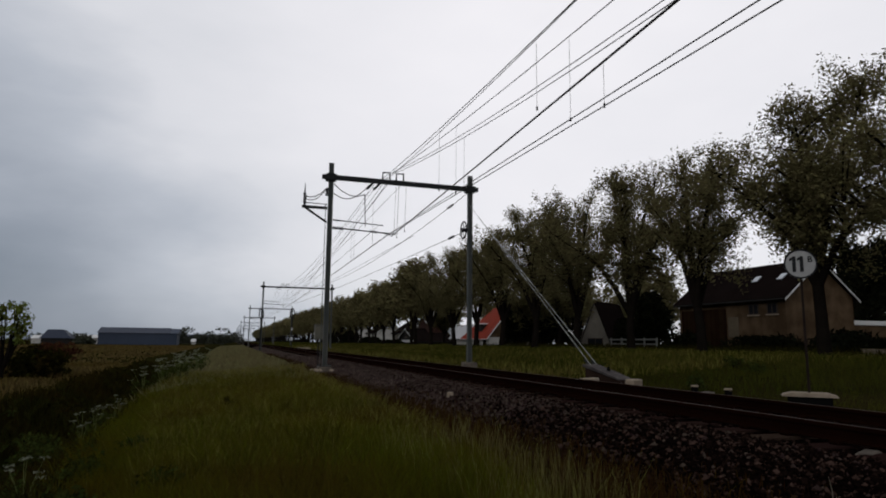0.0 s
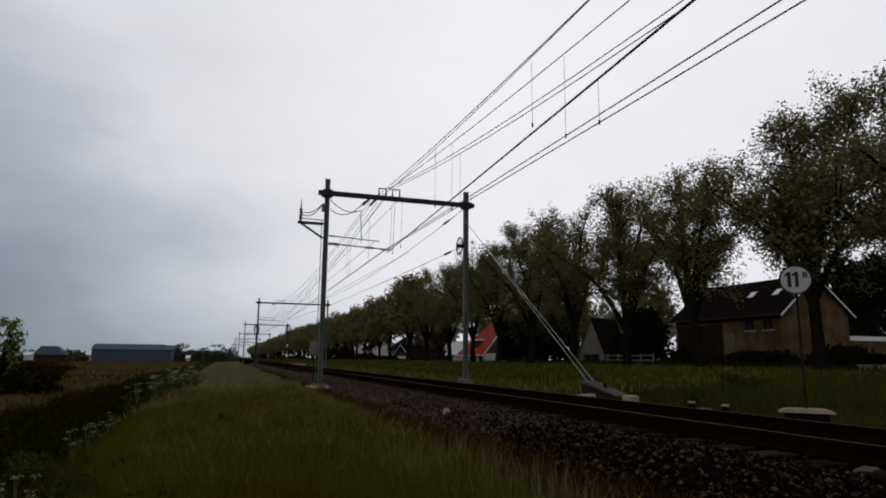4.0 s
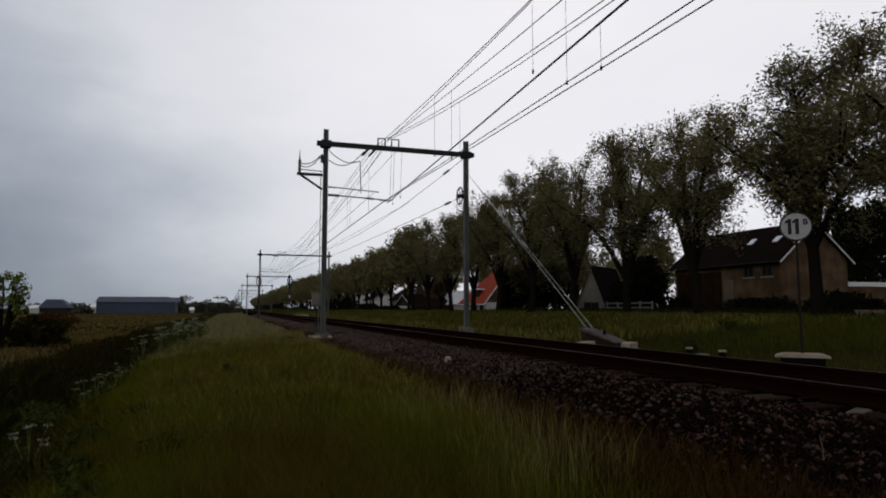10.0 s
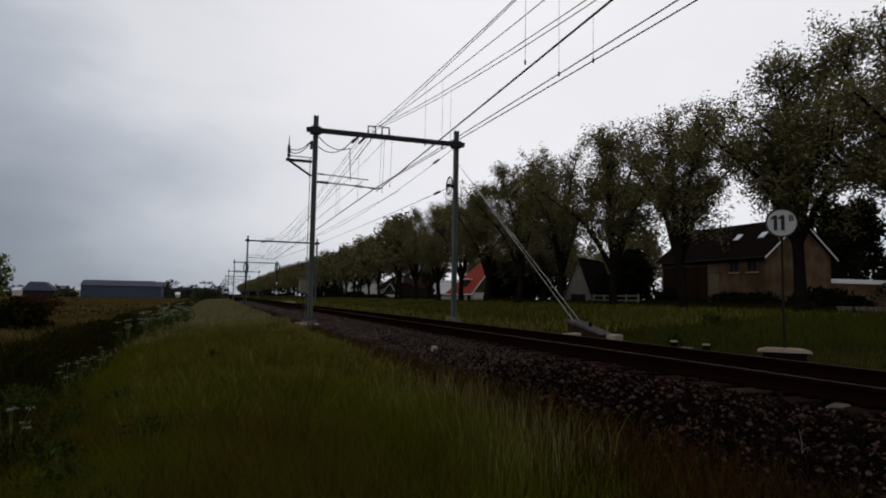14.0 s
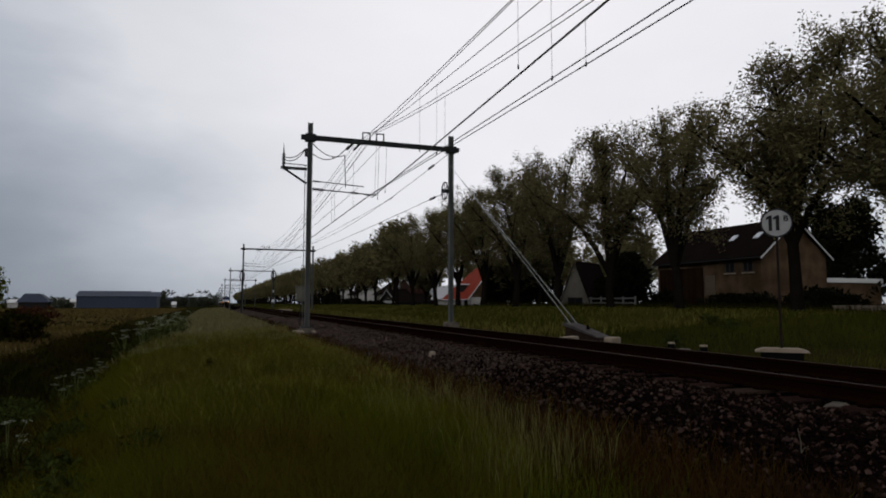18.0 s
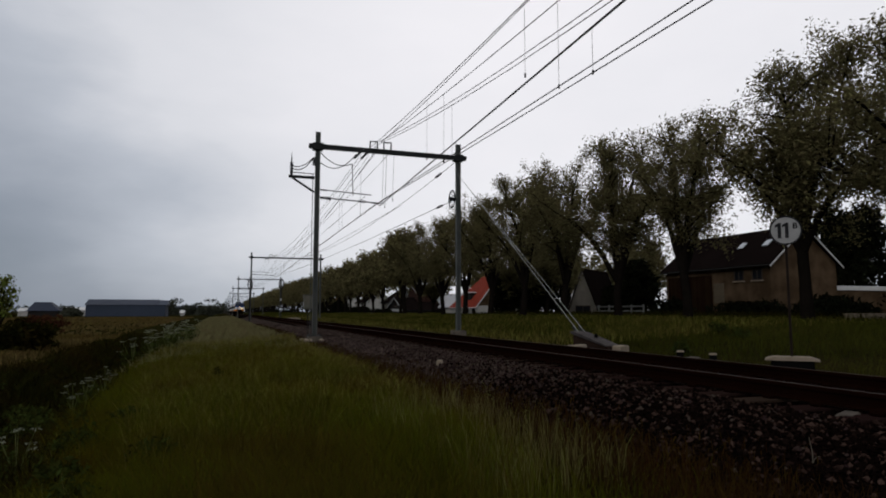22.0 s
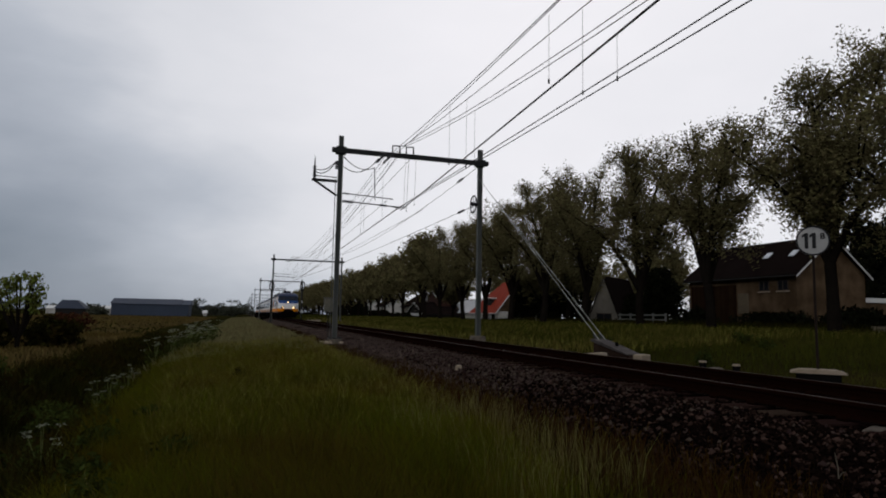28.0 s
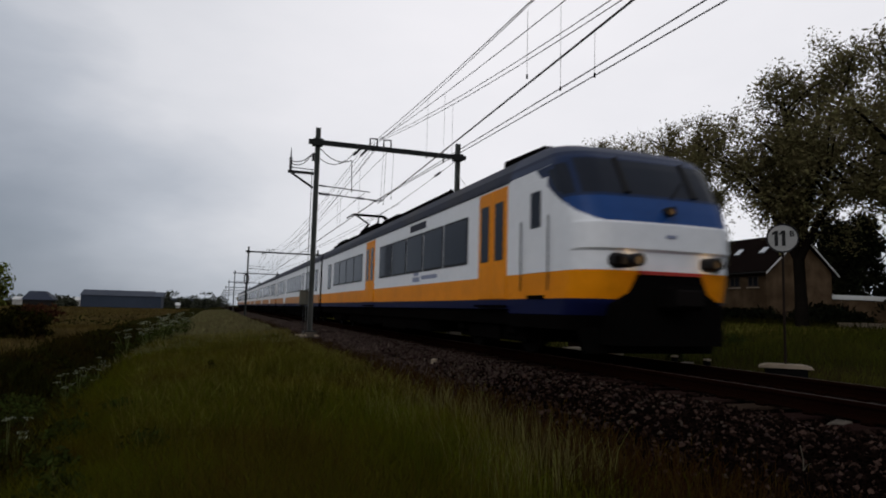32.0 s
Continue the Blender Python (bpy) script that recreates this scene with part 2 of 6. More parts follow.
def part(name, bm, material, parent=None, label="", smooth=False):
    """One mesh object out of a bmesh or a ready mesh, under its thing."""
    me = bm if isinstance(bm, bpy.types.Mesh) else mesh_of(bm, name, smooth)
    if not me.materials:
        me.materials.append(material)
    ob = new(name, me)
    if parent is not None:
        ob.parent = parent
    if label:
        ob["label"] = label
    return ob


def thing(name, at=(0, 0, 0), label="", category="", group="", kind="", turn=0.0):
    ob = new(name)
    ob.empty_display_size = 0.2
    ob.matrix_basis = pose(*at, 0, 0, turn)
    return tagged(ob, label, category, group, kind)


def raw(name, verts, faces, material, smooth=False):
    me = bpy.data.meshes.new(name)
    me.from_pydata([tuple(v) for v in verts], [], faces)
    if smooth:
        me.polygons.foreach_set("use_smooth", [True] * len(me.polygons))
    me.materials.append(material)
    return me


def box(bm, x0, x1, y0, y1, z0, z1, bevel=0.0):
    """A block between two corners, its edges taken off by bevel."""
    made = bmesh.ops.create_cube(bm, size=1.0)["verts"]
    for v in made:
        v.co = Vector((x0 + (v.co.x + 0.5) * (x1 - x0), y0 + (v.co.y + 0.5) * (y1 - y0), z0 + (v.co.z + 0.5) * (z1 - z0)))
    if bevel:
        edges = list({e for v in made for e in v.link_edges})
        bmesh.ops.bevel(bm, geom=edges, offset=bevel, segments=1, affect="EDGES")
    return bm


def block(x0, x1, y0, y1, z0, z1, bevel=0.0):
    return box(bmesh.new(), x0, x1, y0, y1, z0, z1, bevel)


def rod(bm, a, b, r0, r1=None, seg=8, caps=True):
    """A straight round bar from a to b, tapering from r0 to r1."""
    r1 = r0 if r1 is None else r1
    a, b = Vector(a), Vector(b)
    d = b - a
    q = d.to_track_quat("Z", "Y")
    rings = []
    for p, r in ((a, r0), (b, r1)):
        rings.append([bm.verts.new(p + q @ Vector((r * math.cos(k * math.tau / seg), r * math.sin(k * math.tau / seg), 0))) for k in range(seg)])
    for k in range(seg):
        j = (k + 1) % seg
        bm.faces.new((rings[0][k], rings[0][j], rings[1][j], rings[1][k]))
    if caps:
        bm.faces.new(rings[0][::-1])
        bm.faces.new(rings[1])
    return bm


def tube(bm, points, radii, seg=6):
    """A bent round bar through points."""
    points = [Vector(p) for p in points]
    if not hasattr(radii, "__len__"):
        radii = [radii] * len(points)
    rings = []
    for k, p in enumerate(points):
        d = points[min(k + 1, len(points) - 1)] - points[max(k - 1, 0)]
        q = d.to_track_quat("Z", "Y")
        rings.append([bm.verts.new(p + q @ Vector((radii[k] * math.cos(i * math.tau / seg), radii[k] * math.sin(i * math.tau / seg), 0))) for i in range(seg)])
    for a, b in zip(rings, rings[1:]):
        # match the rings so that the bar does not twist
        best = min(range(seg), key=lambda s: sum((a[i].co - b[(i + s) % seg].co).length for i in range(seg)))
        for i in range(seg):
            j = (i + 1) % seg
            bm.faces.new((a[i], a[j], b[(j + best) % seg], b[(i + best) % seg]))
    bm.faces.new(rings[0][::-1])
    bm.faces.new(rings[-1])
    bmesh.ops.recalc_face_normals(bm, faces=bm.faces)
    return bm


def prism(bm, outline, axis, a, b):
    """A flat outline drawn out from a to b along an axis: x takes (y, z), y takes (x, z), z takes (x, y)."""
    def at(p, h):
        return {"x": (h, p[0], p[1]), "y": (p[0], h, p[1]), "z": (p[0], p[1], h)}[axis]
    lo = [bm.verts.new(at(p, a)) for p in outline]
    hi = [bm.verts.new(at(p, b)) for p in outline]
    n = len(outline)
    fs = [bm.faces.new(lo), bm.faces.new(hi[::-1])]
    for k in range(n):
        fs.append(bm.faces.new((lo[k], hi[k], hi[(k + 1) % n], lo[(k + 1) % n])))
    bmesh.ops.recalc_face_normals(bm, faces=fs)
    return bm


def h_beam(bm, x, y, z0, z1, w, d, web=0.012, flange=0.016):
    """An upright H section: flanges across x, web along the middle."""
    a, b, c, e = w / 2, w / 2 - flange, web / 2, d / 2
    prism(bm, [(x - a, y - e), (x - b, y - e), (x - b, y - c), (x + b, y - c), (x + b, y - e), (x + a, y - e), (x + a, y + e), (x + b, y + e), (x + b, y + c), (x - b, y + c), (x - b, y + e), (x - a, y + e)], "z", z0, z1)
    return bm


def insulator(bm, a, b, r=0.06, sheds=6):
    """A ribbed insulator between two points."""
    a, b = Vector(a), Vector(b)
    rod(bm, a, b, r * 0.45)
    for k in range(sheds):
        c = a.lerp(b, (k + 0.5) / sheds)
        d = (b - a).normalized() * ((b - a).length / sheds * 0.3)
        rod(bm, c - d, c + d, r, r * 0.6, 10)
    return bm


# ---- the ground ----
X_TRACK = 6.4
PROFILE = ((-2500, -1.3), (-60, -1.35), (-8, -1.35), (-6.2, -1.5), (-5.0, -2.1), (-4.2, -2.15), (-3.2, -1.65), (-2.2, -1.12), (-1.4, -0.98),
           (0, -0.92), (1.4, -0.76), (2.5, -0.58), (3.2, -0.52), (9.0, -0.5), (9.8, -0.33), (13, -0.12), (18, 0.15), (24, 0.3), (60, 0.4), (400, 0.3), (2500, 0.0))
PX, PZ = [p[0] for p in PROFILE], [p[1] for p in PROFILE]


def lay(x, y):
    """The height of the ground."""
    near = float(np.interp(y, (-20, 3, 8, 13, 26), (0.5, 0.75, 0.75, 0.45, 0.0))) * min(1.0, max(0.0, -x / 1.0))
    z = float(np.interp(x - near if x > -8 else x, PX, PZ))
    if abs(x) < 60 and -40 < y < 260:
        z += 0.05 * noise.noise((x * 0.6, y * 0.35, 1.7)) * min(1.0, abs(x - 6.0) / 4)
        z += 0.10 * noise.noise((x * 0.13, y * 0.09, 5.1)) * min(1.0, abs(x - 6.0) / 6)
    return z


def build_ground():
    xs = sorted(set(PX) | set(np.arange(-14, 4.01, 0.4).round(3)) | set(np.arange(9, 30, 1.0)) | {-1200, -600, -300, -150, -90, -40, -28, -20, 36, 45, 80, 120, 200, 800, 1500})
    ys = sorted(set(np.arange(-40, 40, 0.5)) | set(np.arange(40, 120, 2.0)) | set(np.arange(120, 261, 10.0)) | {-2500, -1000, -400, -150, -80, 320, 400, 600, 900, 1400, 2500, 3500})
    verts = [(x, y, lay(x, y)) for y in ys for x in xs]
    w = len(xs)
    faces = [(j * w + i, j * w + i + 1, (j + 1) * w + i + 1, (j + 1) * w + i) for j in range(len(ys) - 1) for i in range(w - 1)]
    tagged(new("ground", raw("ground", verts, faces, SOIL, True)), "dark turf and soil beside the railway, running to the horizon", "ground", kind="structure")


BED = ((2.75, -0.62), (3.3, -0.50), (4.35, -0.23), (4.75, -0.205), (8.05, -0.205), (8.45, -0.23), (9.25, -0.52))


def footing_at(x, y):
    """The height of whatever lies on top: turf or ballast."""
    return max(lay(x, y), float(np.interp(x, [p[0] for p in BED], [p[1] for p in BED])) if 2.75 < x < 9.25 else -9.0)


def blades(name, spots, height, width, lean, material, label, seed, category="grass"):
    """Many single blades of grass at the given spots (x, y): each a bent, pointed strip."""
    rng = np.random.default_rng(seed)
    n = len(spots)
    x, y = spots[:, 0], spots[:, 1]
    z = np.array([footing_at(a, b) for a, b in spots]) - 0.02
    h = height(x, y, rng) * rng.uniform(0.55, 1.2, n)
    w = width(x, y) * rng.uniform(0.6, 1.3, n)
    turn, way = rng.uniform(0, math.tau, n), rng.uniform(0, math.tau, n)
    bend = h * rng.uniform(0.1, 1.0, n) * lean
    bx, by = np.cos(way) * bend, np.sin(way) * bend
    sx, sy = np.cos(turn) * w / 2, np.sin(turn) * w / 2
    v = np.empty((n, 5, 3))
    v[:, 0] = np.stack([x - sx, y - sy, z], 1)
    v[:, 1] = np.stack([x + sx, y + sy, z], 1)
    v[:, 2] = np.stack([x + bx * 0.3 - sx * 0.8, y + by * 0.3 - sy * 0.8, z + h * 0.6], 1)
    v[:, 3] = np.stack([x + bx * 0.3 + sx * 0.8, y + by * 0.3 + sy * 0.8, z + h * 0.6], 1)
    v[:, 4] = np.stack([x + bx, y + by, z + h], 1)
    b = np.arange(n)[:, None] * 5
    quads = (b + np.array([0, 1, 3, 2])).tolist()
    tris = (b + np.array([2, 3, 4])).tolist()
    me = raw(name, v.reshape(-1, 3).tolist(), quads + tris, material)
    return tagged(new(name, me), label, category, kind="stuff")


def scatter(rng, n, x0, x1, y0, y1, power=1.0):
    """Random spots, thinning out with distance along y when power is above 1."""
    return np.stack([rng.uniform(x0, x1, n), y0 + (y1 - y0) * rng.uniform(0, 1, n) ** power], 1)


def bank_edge(y):
    """How far the bank's tall grass reaches towards the ditch."""
    return np.interp(y, (0, 4, 8, 13, 26, 60), (-1.45, -1.5, -1.75, -2.15, -2.8, -3.1))


def build_grass():
    rng = np.random.default_rng(5)
    near = scatter(rng, 190000, -3.2, 3.6, 2.0, 26, 1.7)
    near = near[near[:, 0] < 2.4 + rng.normal(0, 0.3, len(near))]
    near = near[near[:, 0] > bank_edge(near[:, 1]) + rng.normal(0, 0.22, len(near))]

    def tall(x, y, r):
        patch = np.array([noise.noise((a * 0.7, b * 0.5, 3.0)) for a, b in zip(x, y)])
        small = np.array([noise.noise((a * 2.6, b * 2.1, 7.0)) for a, b in zip(x, y)])
        return 0.42 + 0.20 * patch + 0.13 * small - 0.14 * (x > 1.6)
    blades("tall_grass", near, tall, lambda x, y: 0.0028 + 0.0007 * y, 0.9, GRASS, "tall green and browning grass on the bank beside the track", 1)
    # more of the haze-lightened blades with distance
    mixed = scatter(rng, 60000, -2.9, 2.9, 7.5, 30, 1.05)
    mixed = mixed[mixed[:, 0] > bank_edge(mixed[:, 1]) + 0.7]
    mixed = mixed[rng.uniform(0, 1, len(mixed)) < np.interp(mixed[:, 1], (7.5, 11, 30), (0.3, 0.95, 1.0))]
    blades("straw_grass", mixed, tall, lambda x, y: 0.0032 + 0.0008 * y, 0.8, GRASS_HAZED, "haze-paled grass mixed into the green bank", 13)
    far = scatter(rng, 30000, -3.0, 2.9, 22, 170, 2.0)
    blades("tall_grass", far, tall, lambda x, y: 0.012 + 0.0012 * y, 0.7, GRASS_FAR_HAZE, "tall olive grass further along the track, paled for haze", 2)
    back = scatter(rng, 42000, -2.4, 2.9, -14, 2.1)
    blades("tall_grass", back, tall, lambda x, y: 0.008 + 0 * y, 0.8, GRASS, "tall grass on the bank where the path ends", 11)
    shoulder = scatter(rng, 34000, 2.7, 4.5, 6.5, 110, 1.6)
    shoulder = shoulder[shoulder[:, 0] < np.interp(shoulder[:, 1], (6, 10, 16, 30), (2.9, 3.5, 4.2, 4.45)) + rng.normal(0, 0.18, len(shoulder))]
    shoulder = shoulder[[noise.noise((a * 1.1, b * 0.5, 6.0)) > -0.25 for a, b in shoulder]]
    blades("dry_weeds", shoulder, lambda x, y, r: 0.10 + 0 * x, lambda x, y: 0.007 + 0.0011 * y, 0.9, SHOULDER, "low withered lilac-brown weeds spreading over the ballast shoulder", 12)
    dry = scatter(rng, 62000, 1.2, 4.4, 2.2, 60, 1.8)
    dry = dry[np.abs(dry[:, 0] - np.interp(dry[:, 1], (2, 5, 12), (2.95, 3.1, 3.2))) < np.abs(rng.normal(0, 0.30, len(dry))) + 0.34]
    blades("seeding_grass", dry, lambda x, y, r: np.interp(x, (2.6, 3.2, 3.8), (0.34, 0.26, 0.12)) * np.interp(y, (3, 8, 20), (1.0, 0.9, 0.6)), lambda x, y: 0.004 + 0.0008 * y, 0.7, GRASS_DRY, "reddish-brown seeding grass along the edge of the ballast", 3)
    stalks = np.concatenate([scatter(rng, 1300, 1.7, 2.9, 4.0, 8, 1.2), scatter(rng, 260, -2.4, 1.2, 2.6, 12, 1.4)])
    blades("grass_stalks", stalks, lambda x, y, r: 0.50 + 0 * x, lambda x, y: 0.0014 + 0.0004 * y, 0.5, STALK, "pale thin flowering stalks above the grass", 8)
    weeds_back = scatter(rng, 9000, -7, -2.6, -14, 3)
    blades("ditch_weeds", weeds_back, lambda x, y, r: 0.4 + 0 * x, lambda x, y: 0.016 + 0 * y, 0.9, WEED, "dark rank weeds along the ditch behind the bank", 15)
    tuft = np.stack([rng.normal(1.8, 0.5, 6500), rng.normal(5.9, 1.3, 6500)], 1)
    tuft = tuft[(tuft[:, 1] > 3.4) & (tuft[:, 0] < 2.45)]
    blades("bright_grass", tuft, lambda x, y, r: 0.36 + 0 * x, lambda x, y: 0.0028 + 0.0006 * y, 0.7, GRASS_LUSH, "bright yellow-green grass at the edge of the bank", 16)
    brown = np.stack([rng.normal(0.5, 0.5, 19000), rng.normal(4.4, 1.3, 19000)], 1)
    brown = brown[brown[:, 1] > 2.6]
    blades("brown_grass", brown, lambda x, y, r: 0.47 + 0 * x, lambda x, y: 0.0030 + 0.0006 * y, 0.8, GRASS_OCHRE, "browned patch in the tall grass", 17)
    ditch = scatter(rng, 34000, -7.0, -1.4, 2.5, 60, 1.6)
    ditch = ditch[ditch[:, 0] < bank_edge(ditch[:, 1]) + 0.1]
    bank = scatter(rng, 20000, -22, -6.6, 8, 60, 1.3)
    blades("meadow_grass", bank, lambda x, y, r: 0.34 + 0.2 * np.array([noise.noise((a * 0.3, b * 0.2, 4.0)) for a, b in zip(x, y)]), lambda x, y: 0.014 + 0.0014 * y, 0.9, MEADOW, "brownish meadow grass on the far side of the ditch", 14)
    blades("ditch_weeds", ditch, lambda x, y, r: 0.45 + 0.25 * np.array([noise.noise((a * 0.5, b * 0.3, 9.0)) for a, b in zip(x, y)]), lambda x, y: 0.014 + 0.0012 * y, 0.9, WEED, "dark rank weeds and reeds along the ditch", 4)
    field = scatter(rng, 26000, -80, -8.5, 22, 260, 1.5)
    blades("field_grass", field, lambda x, y, r: 0.28 + 0 * x, lambda x, y: 0.04 + 0.002 * y, 0.8, MEADOW, "rough brownish meadow beyond the ditch", 5)
    verge = np.concatenate([scatter(rng, 105000, 9.1, 26, 4, 120, 1.7), scatter(rng, 9000, 9.1, 26, -12, 4)])

    def rank(x, y, r):
        patch = np.array([noise.noise((a * 0.45, b * 0.3, 2.0)) for a, b in zip(x, y)])
        return 0.17 + 0.10 * (x > 12) + 0.14 * patch
    blades("verge_grass", verge, rank, lambda x, y: 0.006 + 0.0009 * y, 0.9, GRASS_VERGE, "uneven green verge grass between the track and the trees", 6)
    # blades in the haze-lightened colour, on the far verge only
    pale = scatter(rng, 16000, 9.6, 25, 17, 120, 1.5)
    blades("verge_seed_grass", pale, lambda x, y, r: 0.30 + 0 * x, lambda x, y: 0.006 + 0.0008 * y, 0.8, GRASS_HAZED, "grass scattered over the far verge, paled for haze", 18)
    rough = scatter(rng, 9000, 22, 32, 8, 60, 1.3)
    blades("rough_weeds", rough, lambda x, y, r: 0.5 + 0 * x, lambda x, y: 0.014 + 0.0006 * y, 0.8, WEED, "dark rough weeds under the trees", 19)
    deep = scatter(rng, 16000, 9.1, 28, 110, 330, 1.3)
    blades("verge_grass", deep, lambda x, y, r: 0.2 + 0 * x, lambda x, y: 0.05 + 0.0012 * y, 0.8, GRASS_VERGE, "green verge further along the line", 7)


# ---- the railway ----
def build_ballast():
    out = BED
    ys = list(np.arange(-40, 60, 1.0)) + list(np.arange(60, 900, 20.0)) + [1500, 2600]
    verts = [(x + 0.1 * noise.noise((k, y * 0.3, 0)) * (k in (0, 1, 6)), y, z) for y in ys for k, (x, z) in enumerate(out)]
    w = len(out)
    faces = [(j * w + i, j * w + i + 1, (j + 1) * w + i + 1, (j + 1) * w + i) for j in range(len(ys) - 1) for i in range(w - 1)]
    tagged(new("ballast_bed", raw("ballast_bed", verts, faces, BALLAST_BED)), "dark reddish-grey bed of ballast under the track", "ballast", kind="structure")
    ox, oz = [p[0] for p in out], [p[1] for p in out]
    rng = np.random.default_rng(8)
    # loose stones: seven-sided lumps, densest on the shoulder near the camera
    spots = np.concatenate([scatter(rng, 40000, 2.9, 5.2, 1.8, 34, 2.1), scatter(rng, 9000, 4.9, 8.4, 2.5, 30, 1.7), scatter(rng, 3000, 8.2, 9.6, 4, 40, 1.5), scatter(rng, 20000, 2.9, 9.4, -12, 2.2)])
    spots = spots[spots[:, 0] > 3.12 + 0.22 * np.sin(spots[:, 1] * 0.8) + rng.normal(0, 0.22, len(spots))]
    on_tie = (spots[:, 0] > 5.3) & (spots[:, 0] < 7.5) & (np.abs((spots[:, 1] + 3.0 + 0.3) % 0.6 - 0.3) < 0.15)
    spots = spots[~on_tie]
    base = np.array([(0, 0, -1), (1, 0, -0.1), (0.3, 0.95, 0.1), (-0.8, 0.6, -0.1), (-0.8, -0.6, 0.1), (0.3, -0.95, -0.1), (0.1, 0, 0.9)])
    lump = [(6, 1, 2), (6, 2, 3), (6, 3, 4), (6, 4, 5), (6, 5, 1), (0, 2, 1), (0, 3, 2), (0, 4, 3), (0, 5, 4), (0, 1, 5)]
    def stones(name, where, material, label):
        verts, faces = [], []
        for k, (x, y) in enumerate(where):
            r = (0.009 + 0.020 * rng.uniform(0, 1) ** 1.6) * (1 + 0.03 * max(0.0, y))
            c, s = math.cos(rng.uniform(0, 6.3)), math.sin(rng.uniform(0, 6.3))
            jig = base * rng.uniform(0.65, 1.25, (7, 3)) * r
            z = float(np.interp(x, ox, oz)) + r * 0.35
            tilt = rng.uniform(-0.7, 0.7)
            px, py, pz = jig[:, 0] * c - jig[:, 1] * s, jig[:, 0] * s + jig[:, 1] * c, jig[:, 2] + jig[:, 0] * tilt
            verts.extend(np.stack([px + x, py + y, pz + z], 1).tolist())
            faces.extend([tuple(7 * k + i for i in f) for f in lump])
        tagged(new(name, raw(name, verts, faces, material)), label, "ballast", kind="stuff")
    # the share of pale stones on the shoulder grows with y
    paler = rng.uniform(0, 1, len(spots)) < np.interp(spots[:, 1], (3.5, 7, 14, 30), (0.02, 0.15, 0.7, 1.0)) * (spots[:, 0] < 5.2)
    stones("ballast_stones", spots[~paler], BALLAST, "loose grey and reddish ballast stones")
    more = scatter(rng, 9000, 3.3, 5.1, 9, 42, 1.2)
    stones("dusty_ballast_stones", np.concatenate([spots[paler], more]), BALLAST_FAR, "pale lilac-grey ballast stones along the shoulder")


RAIL_OUT = ((-0.070, -0.159), (0.070, -0.159), (0.070, -0.147), (0.012, -0.126), (0.009, -0.052), (0.034, -0.040), (0.035, -0.012), (0.026, -0.001),
            (-0.026, -0.001), (-0.035, -0.012), (-0.034, -0.040), (-0.009, -0.052), (-0.012, -0.126), (-0.070, -0.147))


def build_track():
    track = thing("railway_track", (X_TRACK, 0, 0), "single railway track with rusty rails on stained sleepers", "railway track", kind="structure")
    for side in (-1, 1):
        bm = bmesh.new()
        prism(bm, [(x + side * 0.7525, z) for x, z in RAIL_OUT], "y", -40, 2400)
        rail = part("rail", bm, RAIL_RUST, track, "rusty brown rail")
        bm = bmesh.new()
        box(bm, side * 0.7525 - 0.024, side * 0.7525 + 0.024, -40, 2400, -0.004, 0.002)
        part("rail_head", bm, RAIL_HEAD, rail, "worn running surface")
    bm = bmesh.new()
    outline = [(-1.26, -0.36), (1.26, -0.36), (1.26, -0.20), (1.24, -0.175), (0.5, -0.175), (0.4, -0.195), (-0.4, -0.195), (-0.5, -0.175), (-1.24, -0.175), (-1.26, -0.20)]
    prism(bm, outline, "y", -0.13, 0.13)
    one = mesh_of(bm, "sleeper")
    one.materials.append(SLEEPER)
    clip = bmesh.new()
    for side in (-1, 1):
        box(clip, side * 0.7525 - 0.15, side * 0.7525 - 0.075, -0.06, 0.06, -0.176, -0.135, 0.012)
        box(clip, side * 0.7525 + 0.075, side * 0.7525 + 0.15, -0.06, 0.06, -0.176, -0.135, 0.012)
    clips = mesh_of(clip, "rail_clips")
    clips.materials.append(RAIL_RUST)
    rng = random.Random(3)
    for k in range(270):
        y = -3 + 0.6 * k
        s = part("sleeper", one, SLEEPER, track)
        s.matrix_basis = pose(rng.uniform(-0.03, 0.03), y + rng.uniform(-0.03, 0.03), rng.uniform(-0.03, 0.0), 0, 0, rng.uniform(-0.8, 0.8))
        if y < 45:
            part("rail_clip", clips, RAIL_RUST, s)
    bm = bmesh.new()
    for k in range(260):
        box(bm, -1.26, 1.26, 159 + 0.9 * k, 159.26 + 0.9 * k, -0.36, -0.175)
    tagged(part("far_sleepers", bm, SLEEPER, track), kind="stuff")


# ---- overhead line ----
MAST_L, MAST_R = -2.93, 2.96      # across, from the track's centre
Z_BEAM, Z_TOP = 7.22, 7.80
PORTALS = (-30.0, 25.0, 80.0, 135.0, 190.0, 245.0, 300.0, 355.0, 410.0, 470.0)


